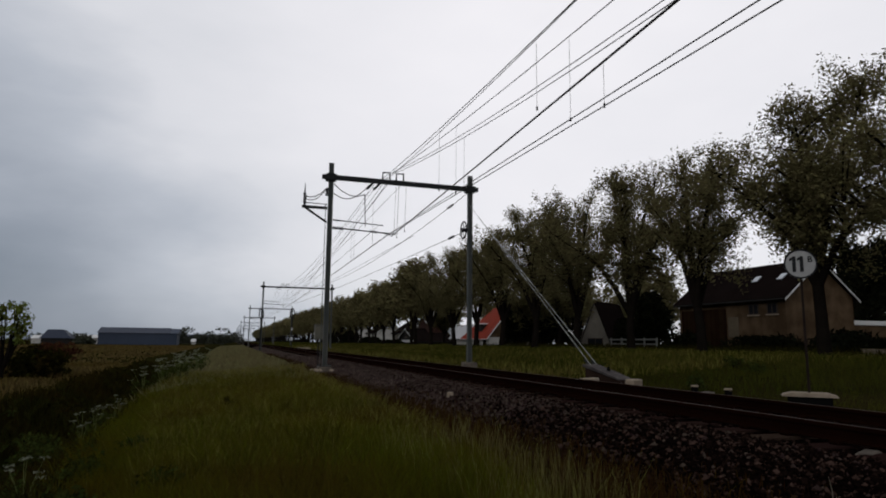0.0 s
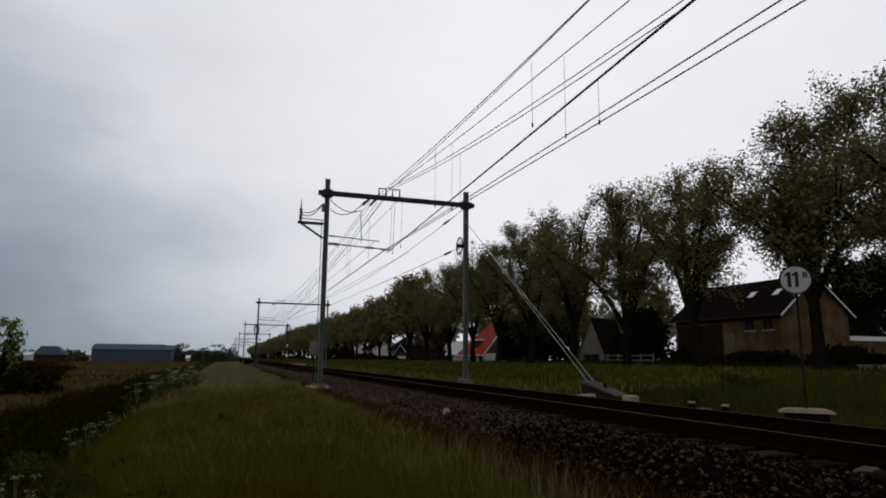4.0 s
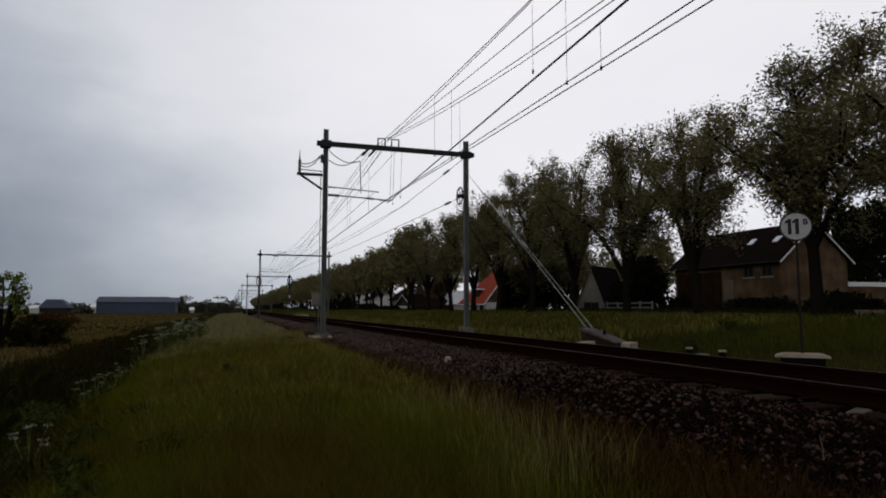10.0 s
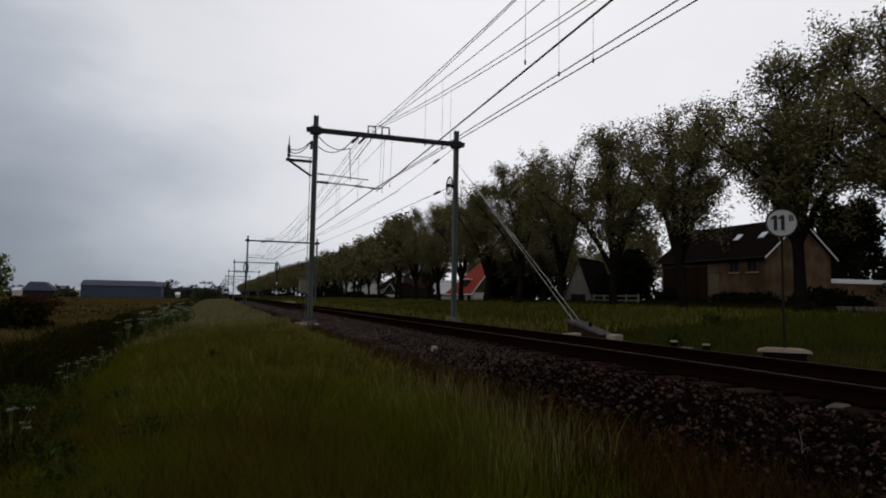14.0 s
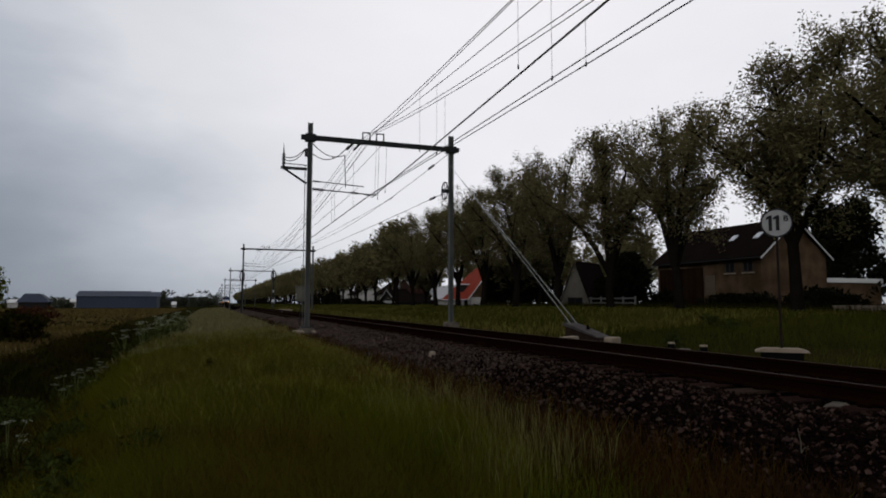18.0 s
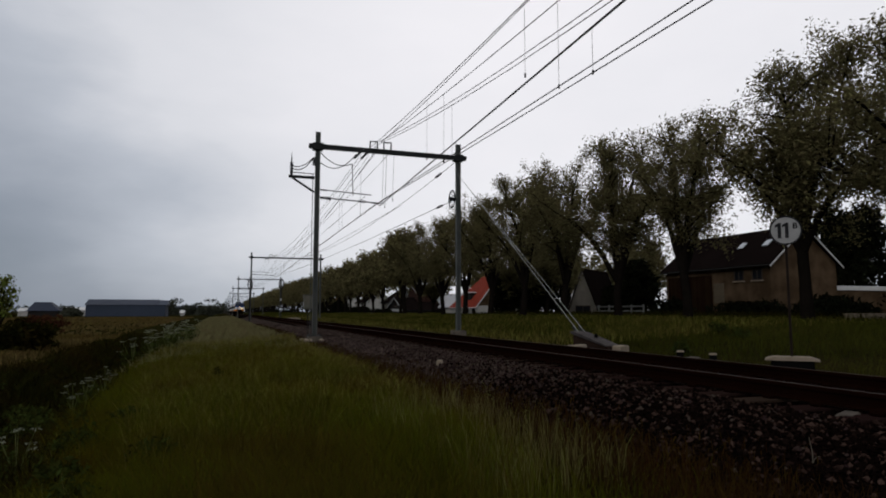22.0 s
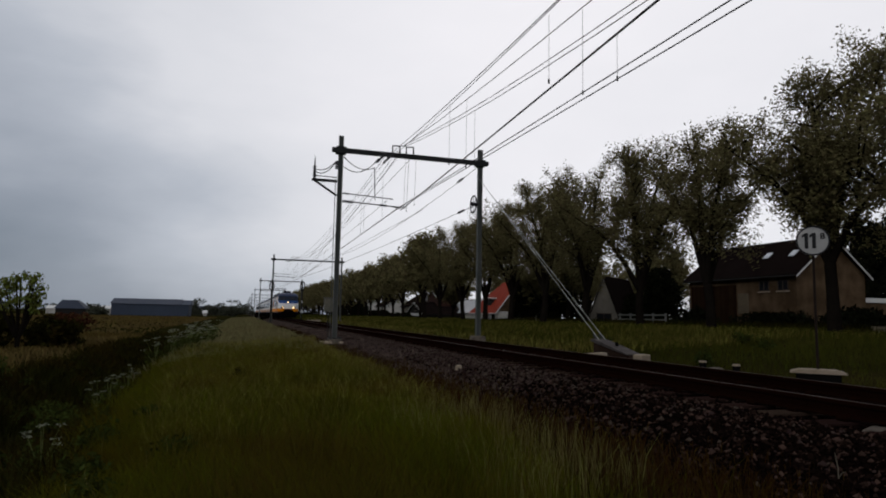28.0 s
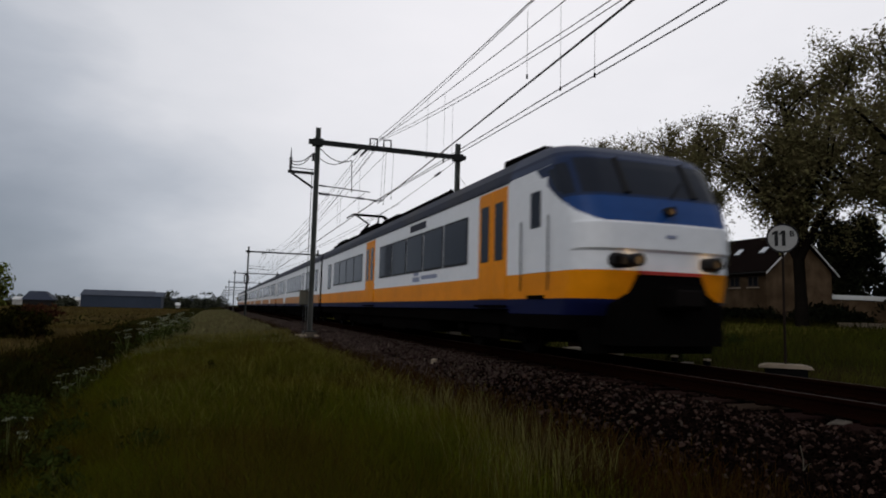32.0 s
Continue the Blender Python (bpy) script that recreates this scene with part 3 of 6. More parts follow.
def portal(y, arm=True, right=MAST_R):
    """A steel gantry over the track: two H masts, a cross beam, brackets and insulators."""
    p = thing("catenary_portal", (X_TRACK, y, 0), "weathered galvanised steel gantry carrying the overhead line", "catenary gantry", "gantries along the line")
    for x in (MAST_L, right):
        bm = bmesh.new()
        h_beam(bm, x, 0, -0.2, Z_TOP, 0.18, 0.18, 0.014, 0.018)
        mast = part("mast", bm, GALV, p)
        bm = bmesh.new()
        box(bm, x - 0.24, x + 0.24, -0.24, 0.24, -0.2, -0.165)
        for i in (-1, 1):
            for j in (-1, 1):
                rod(bm, (x + i * 0.19, j * 0.19, -0.165), (x + i * 0.19, j * 0.19, -0.1), 0.018, seg=6)
        part("base_plate", bm, GALV_DARK, mast)
        bm = bmesh.new()
        box(bm, x - 0.2, x + 0.2, -0.16, 0.16, Z_BEAM - 0.16, Z_BEAM + 0.12, 0.01)
        part("clamp", bm, GALV_DARK, mast)
    for x in (MAST_L, right):
        part("footing", block(x - 0.26, x + 0.26, -0.26, 0.26, -0.75, -0.2 if x < 0 else -0.04, 0.03), CONCRETE, p, "weathered concrete footing")
    bm = bmesh.new()
    for dy in (-0.07, 0.07):
        box(bm, MAST_L - 0.35, right + 0.35, dy - 0.03, dy + 0.03, Z_BEAM - 0.09, Z_BEAM + 0.08)
    for k in range(int((right - MAST_L) / 0.68)):
        x = MAST_L + 0.2 + k * 0.68
        box(bm, x, x + 0.05, -0.04, 0.04, Z_BEAM - 0.08, Z_BEAM - 0.07)
    part("cross_beam", bm, GALV_DARK, p, "dark twin-channel cross beam")
    for x in (-0.70, -0.13):
        bm = bmesh.new()
        tube(bm, [(x - 0.14, 0, Z_BEAM + 0.1), (x - 0.14, 0, Z_BEAM + 0.38), (x + 0.16, 0, Z_BEAM + 0.40), (x + 0.16, 0, Z_BEAM + 0.1)], 0.035, 6)
        part("bracket_loop", bm, GALV_DARK, p)
    for x in (-1.30, -1.02):
        bm = bmesh.new()
        insulator(bm, (x + 0.04, -0.65, Z_BEAM - 0.13), (x - 0.02, 0.85, Z_BEAM - 0.17), 0.055, 7)
        part("insulator", bm, PORCELAIN, p)
    if arm:
        # registration arm that holds the contact wire off the mast
        bm = bmesh.new()
        rod(bm, (MAST_L + 0.12, 0, 5.50), (-0.78, 0, 5.40), 0.021)
        part("stay_tube", bm, GALV, p)
        bm = bmesh.new()
        rod(bm, (MAST_L + 0.5, 0, 5.17), (-0.26, 0, 5.08), 0.026)
        rod(bm, (-1.05, 0, 5.13), (-0.45, 0, 5.03), 0.016)
        part("registration_arm", bm, GALV, p)
        for a, b, r in (((MAST_L + 0.12, 0, 5.18), (MAST_L + 0.55, 0, 5.165), 0.075), ((-1.3, 0, 5.125), (-1.0, 0, 5.11), 0.06), ((MAST_L + 0.12, 0, 5.5), (MAST_L + 0.4, 0, 5.48), 0.045)):
            bm = bmesh.new()
            insulator(bm, a, b, r, 5)
            part("insulator", bm, PORCELAIN, p)
    return p


def sagged(a, b, sag, n=22):
    """Points of a wire hung between a and b."""
    a, b = Vector(a), Vector(b)
    return [a.lerp(b, k / n) - Vector((0, 0, sag * 4 * (k / n) * (1 - k / n))) for k in range(n + 1)]


def wire(name, points, r, material, label, category="overhead wire"):
    bm = bmesh.new()
    tube(bm, points, r, 5)
    return tagged(part(name, bm, material), label, category, "wires of the overhead line")


def build_overhead():
    for y in PORTALS:
        portal(y, right=MAST_R if y < 50 else 5.3)   # beyond the near spans the gantries are wider
    # fittings of the tensioning gantry
    p = thing("feeder_bracket", (X_TRACK + MAST_L, 25, 0), "side bracket with an upright insulator and jumper cables on the mast", "bracket")
    bm = bmesh.new()
    box(bm, -1.1, -0.12, -0.05, 0.05, 5.90, 6.0)
    part("arm", bm, GALV_DARK, p)
    part("strut", rod(bmesh.new(), (-0.98, 0, 5.92), (-0.12, 0, 5.38), 0.045), GALV_DARK, p)
    part("hanger_bar", rod(bmesh.new(), (-1.05, 0, 6.12), (-0.12, 0, 6.10), 0.018), GALV, p)
    bm = bmesh.new()
    insulator(bm, (-1.0, 0, 5.98), (-1.0, 0, 6.52), 0.075, 7)
    part("insulator", bm, PORCELAIN, p)
    part("spike", rod(bmesh.new(), (-1.0, 0, 6.5), (-1.0, 0, 6.9), 0.03, 0.008), IRON, p)
    bm = bmesh.new()
    insulator(bm, (-0.16, -0.1, 6.42), (-0.16, -0.1, 6.75), 0.08, 4)
    part("insulator", bm, PORCELAIN, p)
    part("down_pipe", rod(bmesh.new(), (-0.19, -0.1, -0.2), (-0.19, -0.1, 6.1), 0.014), GALV, p)
    for a, b, s in (((-0.98, 0, 6.38), (-0.2, -0.1, 6.72), 0.16), ((-0.98, 0, 6.28), (-0.2, -0.1, 6.70), 0.22), ((0.1, -0.1, 6.95), (1.35, -0.1, 6.6), 0.25), ((0.1, -0.1, 6.55), (1.5, -0.1, 7.0), 0.38), ((1.35, -0.1, 6.6), (1.4, -0.1, 5.3), 0.0)):
        bm = bmesh.new()
        tube(bm, sagged(a, b, s, 8), 0.018, 5)
        part("jumper_cable", bm, COPPER, p)
    # tension wheel on the other mast
    w = thing("tension_wheel", (X_TRACK + MAST_R - 0.28, 25, 5.44), "spoked tensioning wheel for the overhead line on the mast", "tension wheel")
    bm = bmesh.new()
    ring = [(0.06 * math.cos(k), 0.36 * math.sin(k), 0.36 * math.cos(k)) for k in np.linspace(0, math.tau, 25)]
    tube(bm, [(0, b, c) for a, b, c in ring], 0.03, 6)
    part("rim", bm, IRON, w)
    for k in range(6):
        a = k * math.tau / 6
        part("spoke", rod(bmesh.new(), (0, 0, 0), (0, 0.35 * math.sin(a), 0.35 * math.cos(a)), 0.016, seg=5), IRON, w)
    part("hub", rod(bmesh.new(), (-0.1, 0, 0), (0.18, 0, 0), 0.075, seg=10), IRON, w)
    # guy wires down to the anchor block
    for dx, top in ((-0.10, 6.5), (0.16, 6.25)):
        a, b = Vector((X_TRACK + MAST_R + dx * 0.8, 24.85, top)), Vector((X_TRACK + MAST_R + dx * 0.75 + 0.02, 15.5, 0.2))
        g = tagged(part("guy_wire", rod(bmesh.new(), a, b, 0.009, seg=6), STEEL_WIRE), "pale galvanised guy wire from mast to anchor", "guy wire", "guy wires")
        m = a.lerp(b, 0.56)
        d = (b - a).normalized()
        part("turnbuckle", rod(bmesh.new(), m - d * 0.22, m + d * 0.22, 0.02, seg=6), STEEL_WIRE, g)
    blk = thing("anchor_block", (X_TRACK + MAST_R, 14.9, -0.3), "sloping concrete anchor block in the verge", "anchor block")
    bm = bmesh.new()
    prism(bm, [(-0.95, -0.1), (0.70, -0.1), (0.72, 0.40), (-0.95, 0.14)], "x", -0.15, 0.15)
    cap = bmesh.new()
    prism(cap, [(-0.92, 0.16), (0.80, 0.44), (0.80, 0.48), (0.70, 0.51), (0.30, 0.45), (-0.86, 0.22), (-0.92, 0.20)], "x", -0.2, 0.2)
    bmesh.ops.bevel(cap, geom=list(cap.edges), offset=0.012, segments=1, affect="EDGES")
    part("cap", cap, CONCRETE_STAINED, blk, "worn grey concrete cap")
    blk.matrix_basis = pose(X_TRACK + MAST_R, 14.9, -0.3)
    part("block", bm, SLEEPER, blk, "dark block under the cap")
    for dx in (-0.055, 0.14):
        part("anchor_eye", rod(bmesh.new(), (dx, 0.70, 0.50), (dx, 0.88, 0.62), 0.03, seg=6), GALV_DARK, blk)
        part("bolt", rod(bmesh.new(), (dx * 0.6, dx - 0.2, 0.36), (dx * 0.6, dx - 0.2, 0.46), 0.05, 0.03, 8), TAR_BOLT, blk, "dark bolt head")
    # wires between the gantries
    yb, y0 = -30.0, 25.0
    c = X_TRACK
    spans = [
        ("contact_wire", (5.95, y0, 4.97), (4.13, yb, 5.80), 0.02, 0.011), ("contact_wire", (5.97, y0, 4.97), (4.17, yb, 5.80), 0.02, 0.011),
        ("contact_wire", (5.85, y0, 5.06), (6.55, yb, 5.03), 0.0, 0.012), ("contact_wire", (5.85, y0, 5.04), (7.25, yb, 5.03), 0.0, 0.012),
        ("messenger_wire", (5.52, y0, 7.30), (4.46, yb, 7.5), 1.06, 0.011), ("messenger_wire", (5.66, y0, 7.26), (4.08, yb, 7.4), 1.04, 0.009),
        ("messenger_wire", (5.96, y0, 7.60), (6.15, yb, 7.6), 1.12, 0.011),
        ("messenger_wire", (5.92, y0, 7.62), (6.0, yb, 7.6), 1.98, 0.010), ("messenger_wire", (5.95, y0, 7.55), (6.0, yb, 7.6), 2.05, 0.010),
    ]
    for name, a, b, sag, r in spans:
        wire(name, sagged(a, b, sag), r, COPPER, "taut dark overhead " + name.replace("_", " ") + " above the track")
    # droppers between carrier and contact wire
    drops = [((5.33, 10.6), 5.18, 6.50), ((6.05, 10.6), 5.05, 6.73), ((6.235, 9.7), 5.03, 5.91), ((5.42, 17.0), 5.05, 6.8), ((6.0, 17.2), 5.05, 7.05), ((6.0, 16.5), 5.05, 6.5),
             ((5.2, 3.0), 5.3, 6.28), ((6.15, 2.0), 5.05, 6.55), ((6.4, 1.0), 5.03, 5.65)]
    for (x, y), z0, z1 in drops:
        d = tagged(part("dropper", rod(bmesh.new(), (x, y, z0), (x, y, z1), 0.0042, seg=5), COPPER), "thin dropper wire between carrier and contact wire", "dropper", "droppers")
        part("dropper_clamp", rod(bmesh.new(), (x, y, z0 - 0.03), (x, y, z0 + 0.05), 0.02, seg=6), IRON, d)
    for x, y, z0, z1 in ((6.25, 24.0, 5.05, 6.9), (5.98, 24.6, 5.05, 7.1), (6.10, 24.6, 5.05, 7.1), (6.34, 25.6, 5.05, 7.1)):
        d = tagged(part("dropper", rod(bmesh.new(), (x, y, z0), (x + 0.05, y, z1), 0.006, seg=4), COPPER), "thin dropper wire beside the gantry", "dropper", "droppers")
        part("dropper_clamp", rod(bmesh.new(), (x, y, z0 - 0.03), (x, y, z0 + 0.05), 0.018, seg=6), IRON, d)
    for x0, z0, x1, z1, sag in ((6.3, 7.1, 6.1, 5.1, 0.0), (5.75, 7.1, 6.5, 5.2, 0.2), (6.9, 5.06, 6.3, 5.03, 0.0), (5.3, 7.0, 5.9, 5.6, 0.3)):
        wire("messenger_wire", sagged((x0, 25, z0), (x1, 80, z1), sag), 0.009, COPPER, "thin auxiliary wire of the overhead line")
    rng = random.Random(4)
    for k, (a, b) in enumerate(zip(PORTALS[1:], PORTALS[2:])):
        s = 0.18 if k % 2 else -0.18
        for dx in (-0.02, 0.02):
            wire("contact_wire", sagged((c - 0.4 * (k == 0) + s + dx, a, 5.03), (c - s + dx, b, 5.03), 0.0, 4), 0.011, COPPER, "taut dark overhead contact wire above the track")
        wire("messenger_wire", sagged((c - 0.4 * (k == 0) + s, a, 7.3), (c - s, b, 7.3), 1.0), 0.012, COPPER, "sagging dark carrier wire above the track")
        if k < 4:
            wire("messenger_wire", sagged((c - 0.62, a, 7.45), (c - 0.6, b, 7.45), 1.25), 0.010, COPPER, "sagging dark carrier wire above the track")
            wire("messenger_wire", sagged((c - 1.2, a, 7.05), (c - 0.9, b, 7.2), 0.9), 0.010, COPPER, "sagging dark carrier wire above the track")
            wire("contact_wire", sagged((c - 1.0 * (k == 0), a, 5.35), (c - 0.5, b, 5.4), 0.15), 0.010, COPPER, "taut dark overhead contact wire above the track")
            for j in (0.35, 0.9, 1, 2, 3, 4, 5, 5.5):
                y = a + (b - a) * j / 6
                zt = 7.3 - 1.0 * 4 * (j / 6) * (1 - j / 6)
                x = c - 0.4 * (k == 0) + s + (-2 * s + 0.4 * (k == 0)) * j / 6
                tagged(part("dropper", rod(bmesh.new(), (x, y, 5.03), (x, y, zt), 0.006, seg=4), COPPER), "thin dropper wire between carrier and contact wire", "dropper", "droppers")
    # the pair that ends at the tension wheel and at the mast
    wire("anchored_wire", sagged((c + MAST_R - 0.28, 25, 5.36), (c + 0.2, 80, 5.05), 0.22), 0.013, COPPER, "anchored contact wire running to the tension wheel")
    wire("anchored_wire", sagged((c + MAST_R - 0.1, 25, 7.05), (c + 0.1, 80, 7.3), 1.5), 0.012, COPPER, "anchored carrier wire running to the mast")
    for a, b in (((c + 2.60, 26.7, 5.325), (c + 2.635, 26.0, 5.34)), ((c + 2.74, 27.3, 6.83), (c + 2.775, 26.6, 6.89))):
        bm = bmesh.new()
        insulator(bm, a, b, 0.055, 5)
        tagged(part("line_insulator", bm, PORCELAIN), "dark ribbed insulator in the anchored wire", "insulator", "line insulators")


build_ground()
build_grass()
build_ballast()
build_track()
build_overhead()


# ---- trees and hedges ----
def leaf_cloud(name, centres, per, spread, size, material, seed, flat=0.75):
    """Leaves as small folded diamonds, scattered in tufts round the given centres."""
    rng = np.random.default_rng(seed)
    c = np.repeat(np.asarray(centres, float), per, 0)
    n = len(c)
    off = rng.normal(0, 1, (n, 3))
    off *= (spread * rng.uniform(0.15, 1.0, n) / np.maximum(np.linalg.norm(off, axis=1), 1e-6))[:, None]
    off[:, 2] *= flat
    c = c + off
    s = size * rng.uniform(0.5, 1.35, n)
    u = rng.normal(0, 1, (n, 3))
    u /= np.linalg.norm(u, axis=1)[:, None]
    v = np.cross(u, rng.normal(0, 1, (n, 3)))
    v /= np.linalg.norm(v, axis=1)[:, None]
    w = np.cross(u, v)
    s = s[:, None]
    q = np.stack([c - u * s, c - v * s * 0.45 + w * s * 0.12, c + u * s, c + v * s * 0.45 + w * s * 0.12], 1)
    b = np.arange(n)[:, None] * 4
    faces = (b + np.array([0, 1, 2])).tolist() + (b + np.array([0, 2, 3])).tolist()
    return raw(name, q.reshape(-1, 3).tolist(), faces, material)


def tree_shape(seed, height, fork, spread, leaves, size, twigs):
    """Limbs of an upright, many-stemmed roadside tree: returns the wood as bars and the tuft centres."""
    rng = random.Random(seed)
    bars, tufts = [], []
    top = Vector((rng.uniform(-0.2, 0.2), rng.uniform(-0.2, 0.2), fork))
    bars.append(("trunk", [Vector((0, 0, -0.5)), Vector((0, 0, 0.15)), top * 0.55 + Vector((0.05, 0.03, 0)), top], [0.34, 0.245, 0.20, 0.19]))
    stems = rng.randint(6, 7)
    for k in range(stems):
        a = k * math.tau / stems + rng.uniform(-0.35, 0.35)
        reach = spread * (rng.uniform(0.6, 0.98) if k % 2 else rng.uniform(0.1, 0.42))
        h = height * (rng.uniform(0.58, 0.80) if k % 2 else rng.uniform(0.86, 1.0))
        end = Vector((math.cos(a) * reach, math.sin(a) * reach, h))
        mid = top.lerp(end, 0.45) + Vector((-math.cos(a) * reach * 0.10, -math.sin(a) * reach * 0.10, rng.uniform(0.3, 0.9)))
        pts = [top - Vector((0, 0, 0.25)), top.lerp(mid, 0.5) + Vector((math.cos(a) * 0.05, math.sin(a) * 0.05, 0.15)), mid, mid.lerp(end, 0.5) + Vector((rng.uniform(-0.3, 0.3), rng.uniform(-0.3, 0.3), 0)), end]
        bars.append(("limb", pts, [0.16, 0.135, 0.095, 0.055, 0.012]))
        for j in range(twigs):
            f = rng.uniform(0.20, 0.97)
            i = min(3, int(f * 4))
            p = pts[i].lerp(pts[i + 1], f * 4 - i)
            b = rng.uniform(0, math.tau)
            ln = (1.0 - 0.62 * f) * spread * rng.uniform(0.25, 0.62)
            out = Vector((math.cos(b) * ln, math.sin(b) * ln, ln * rng.uniform(-0.45, 1.4)))
            tip = p + out
            tip.z = min(max(tip.z, fork * 1.2), height * 1.02)
            bars.append(("twig", [p, p + out * 0.5 + Vector((0, 0, 0.1)), tip], [0.04, 0.024, 0.008]))
            for g in (0.3, 0.55, 0.8, 1.0):
                if rng.random() < (0.9 if tip.z > height * 0.52 else 0.88):
                    tufts.append(tuple(p.lerp(tip, g) + Vector((rng.uniform(-0.3, 0.3), rng.uniform(-0.3, 0.3), rng.uniform(-0.25, 0.3)))))
        for f in (0.5, 0.62, 0.74, 0.86, 0.95, 1.0):
            i = min(3, int(f * 4))
            tufts.append(tuple(pts[i].lerp(pts[i + 1], f * 4 - i)))
    return bars, tufts


def make_tree(seed, height, spread, fork=2.7, per=16, size=0.15, twigs=13, tuft=0.62, near=True):
    t = thing("tree", (0, 0, -50), "roadside tree with several upright stems and grey-green leaves", "tree", "row of trees beside the road")
    bars, tufts = tree_shape(seed, height, fork, spread, per, size, twigs)
    wood, twig = bmesh.new(), bmesh.new()
    for kind, pts, radii in bars:
        if kind == "trunk":
            plain_tube(wood, pts, radii, 10)
        elif kind == "limb" and near:
            bm = bmesh.new()
            plain_tube(bm, pts, radii, 6)
            part("limb", bm, BARK, t, smooth=True)
        else:
            plain_tube(twig, pts, radii, 4)
    part("trunk", wood, BARK, t, smooth=True)
    tagged(part("branchwork", twig, BARK, t), kind="stuff")
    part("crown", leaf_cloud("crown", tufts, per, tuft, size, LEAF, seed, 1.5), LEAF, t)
    return t


def plain_tube(bm, points, radii, seg):
    """A bent bar without matching or caps: quick, for branches."""
    rings = []
    for k, p in enumerate(points):
        d = (points[min(k + 1, len(points) - 1)] - points[max(k - 1, 0)]).normalized()
        u = d.cross(Vector((0.3, 1, 0.1))).normalized()
        v = d.cross(u)
        rings.append([bm.verts.new(p + (u * math.cos(i * math.tau / seg) + v * math.sin(i * math.tau / seg)) * radii[k]) for i in range(seg)])
    for a, b in zip(rings, rings[1:]):
        for i in range(seg):
            j = (i + 1) % seg
            bm.faces.new((a[i], a[j], b[j], b[i]))


def build_trees():
    rng = random.Random(12)
    seeds = (129, 100, 108, 110, 117)
    near = {q: make_tree(q, 11.2, 4.5, 3.0 if q == 129 else 2.5, 72 if q in (129, 117) else 66, 0.070, 22, 0.50) for q in seeds}
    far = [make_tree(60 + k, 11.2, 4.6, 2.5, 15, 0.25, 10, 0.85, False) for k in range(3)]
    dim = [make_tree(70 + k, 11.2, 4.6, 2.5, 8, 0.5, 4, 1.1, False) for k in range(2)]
    # shape, turn, height and breadth of the nearest trees
    known = {-1: (117, 40, 0.97, 1.34), 0: (129, 0, 1.04, 1.08), 1: (100, 300, 1.0, 1.06), 2: (108, 105, 0.96, 1.16), 3: (100, 150, 1.0, 1.12), 4: (110, 330, 1.06, 1.12), 5: (110, 15, 1.0, 1.14)}
    for k in range(-1, 96):
        y = 19.7 + 6.4 * k + (1.0 if k == -1 else 0) + (rng.uniform(-0.6, 0.6) if k > 5 else (0.6 if k == 1 else 0.2 * (k > 1)))
        x = 22.4 + rng.uniform(-0.5, 0.5) * (k > 5)
        if k in known:
            q, turn, s, w = known[k]
            src = near[q]
        else:
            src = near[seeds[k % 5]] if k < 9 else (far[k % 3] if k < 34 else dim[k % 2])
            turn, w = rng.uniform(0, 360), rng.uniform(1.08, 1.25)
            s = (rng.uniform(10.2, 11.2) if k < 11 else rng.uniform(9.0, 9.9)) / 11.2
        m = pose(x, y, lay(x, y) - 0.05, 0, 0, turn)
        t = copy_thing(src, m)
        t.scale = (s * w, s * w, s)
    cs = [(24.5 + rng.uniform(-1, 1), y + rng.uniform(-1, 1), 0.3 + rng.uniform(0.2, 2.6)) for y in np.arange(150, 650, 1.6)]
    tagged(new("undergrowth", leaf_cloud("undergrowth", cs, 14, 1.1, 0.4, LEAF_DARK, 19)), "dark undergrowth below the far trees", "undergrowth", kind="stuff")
    # garden trees behind the houses
    for k, (x, y, h) in enumerate(((47, 62, 8.5), (49, 70, 9), (47, 77, 9), (50, 86, 9), (48, 93, 8), (50, 106, 9), (49, 118, 9), (50, 55, 8), (28.5, 53, 7.2), (29, 59, 7.6), (28.5, 86, 7))):
        t = copy_thing(far[k % 3], pose(x, y, 0.3, 0, 0, 50 * k))
        t.scale = (1.0, 1.0, h / 11.2)
        tagged(t, "leafy garden tree behind the houses", group="garden trees")
    for t in list(near.values()) + far + dim:
        for o in list(t.children_recursive) + [t]:
            bpy.data.objects.remove(o)


def bush(name, at, sx, sy, h, material, seed, label, category="bush", tufts=60, per=22, size=0.14, tuft=0.45, stems=5):
    """A shrub: stems from one root, leaf tufts filling an uneven outline."""
    b = thing(name, (at[0], at[1], lay(at[0], at[1])), label, category)
    rng = random.Random(seed)
    bm = bmesh.new()
    cs = []
    for k in range(tufts):
        a, r, f = rng.uniform(0, math.tau), math.sqrt(rng.random()), rng.random() ** 0.7
        lump = 0.75 + 0.35 * noise.noise((math.cos(a) * 1.6 + seed, math.sin(a) * 1.6, f * 2))
        cs.append((math.cos(a) * r * sx * lump * (1.05 - 0.45 * f * f), math.sin(a) * r * sy * lump * (1.05 - 0.45 * f * f), 0.03 * h + f * h * 0.93 * lump))
    for k in range(stems):
        c = Vector(rng.choice(cs))
        plain_tube(bm, [Vector((c.x * 0.1, c.y * 0.1, -0.2)), Vector((c.x * 0.45, c.y * 0.45, c.z * 0.5)), c], [0.06, 0.04, 0.015], 5)
    tagged(part("stem", bm, BARK, b), kind="stuff")
    part("foliage", leaf_cloud("foliage", cs, per, tuft, size, material, seed), material, b)
    return b


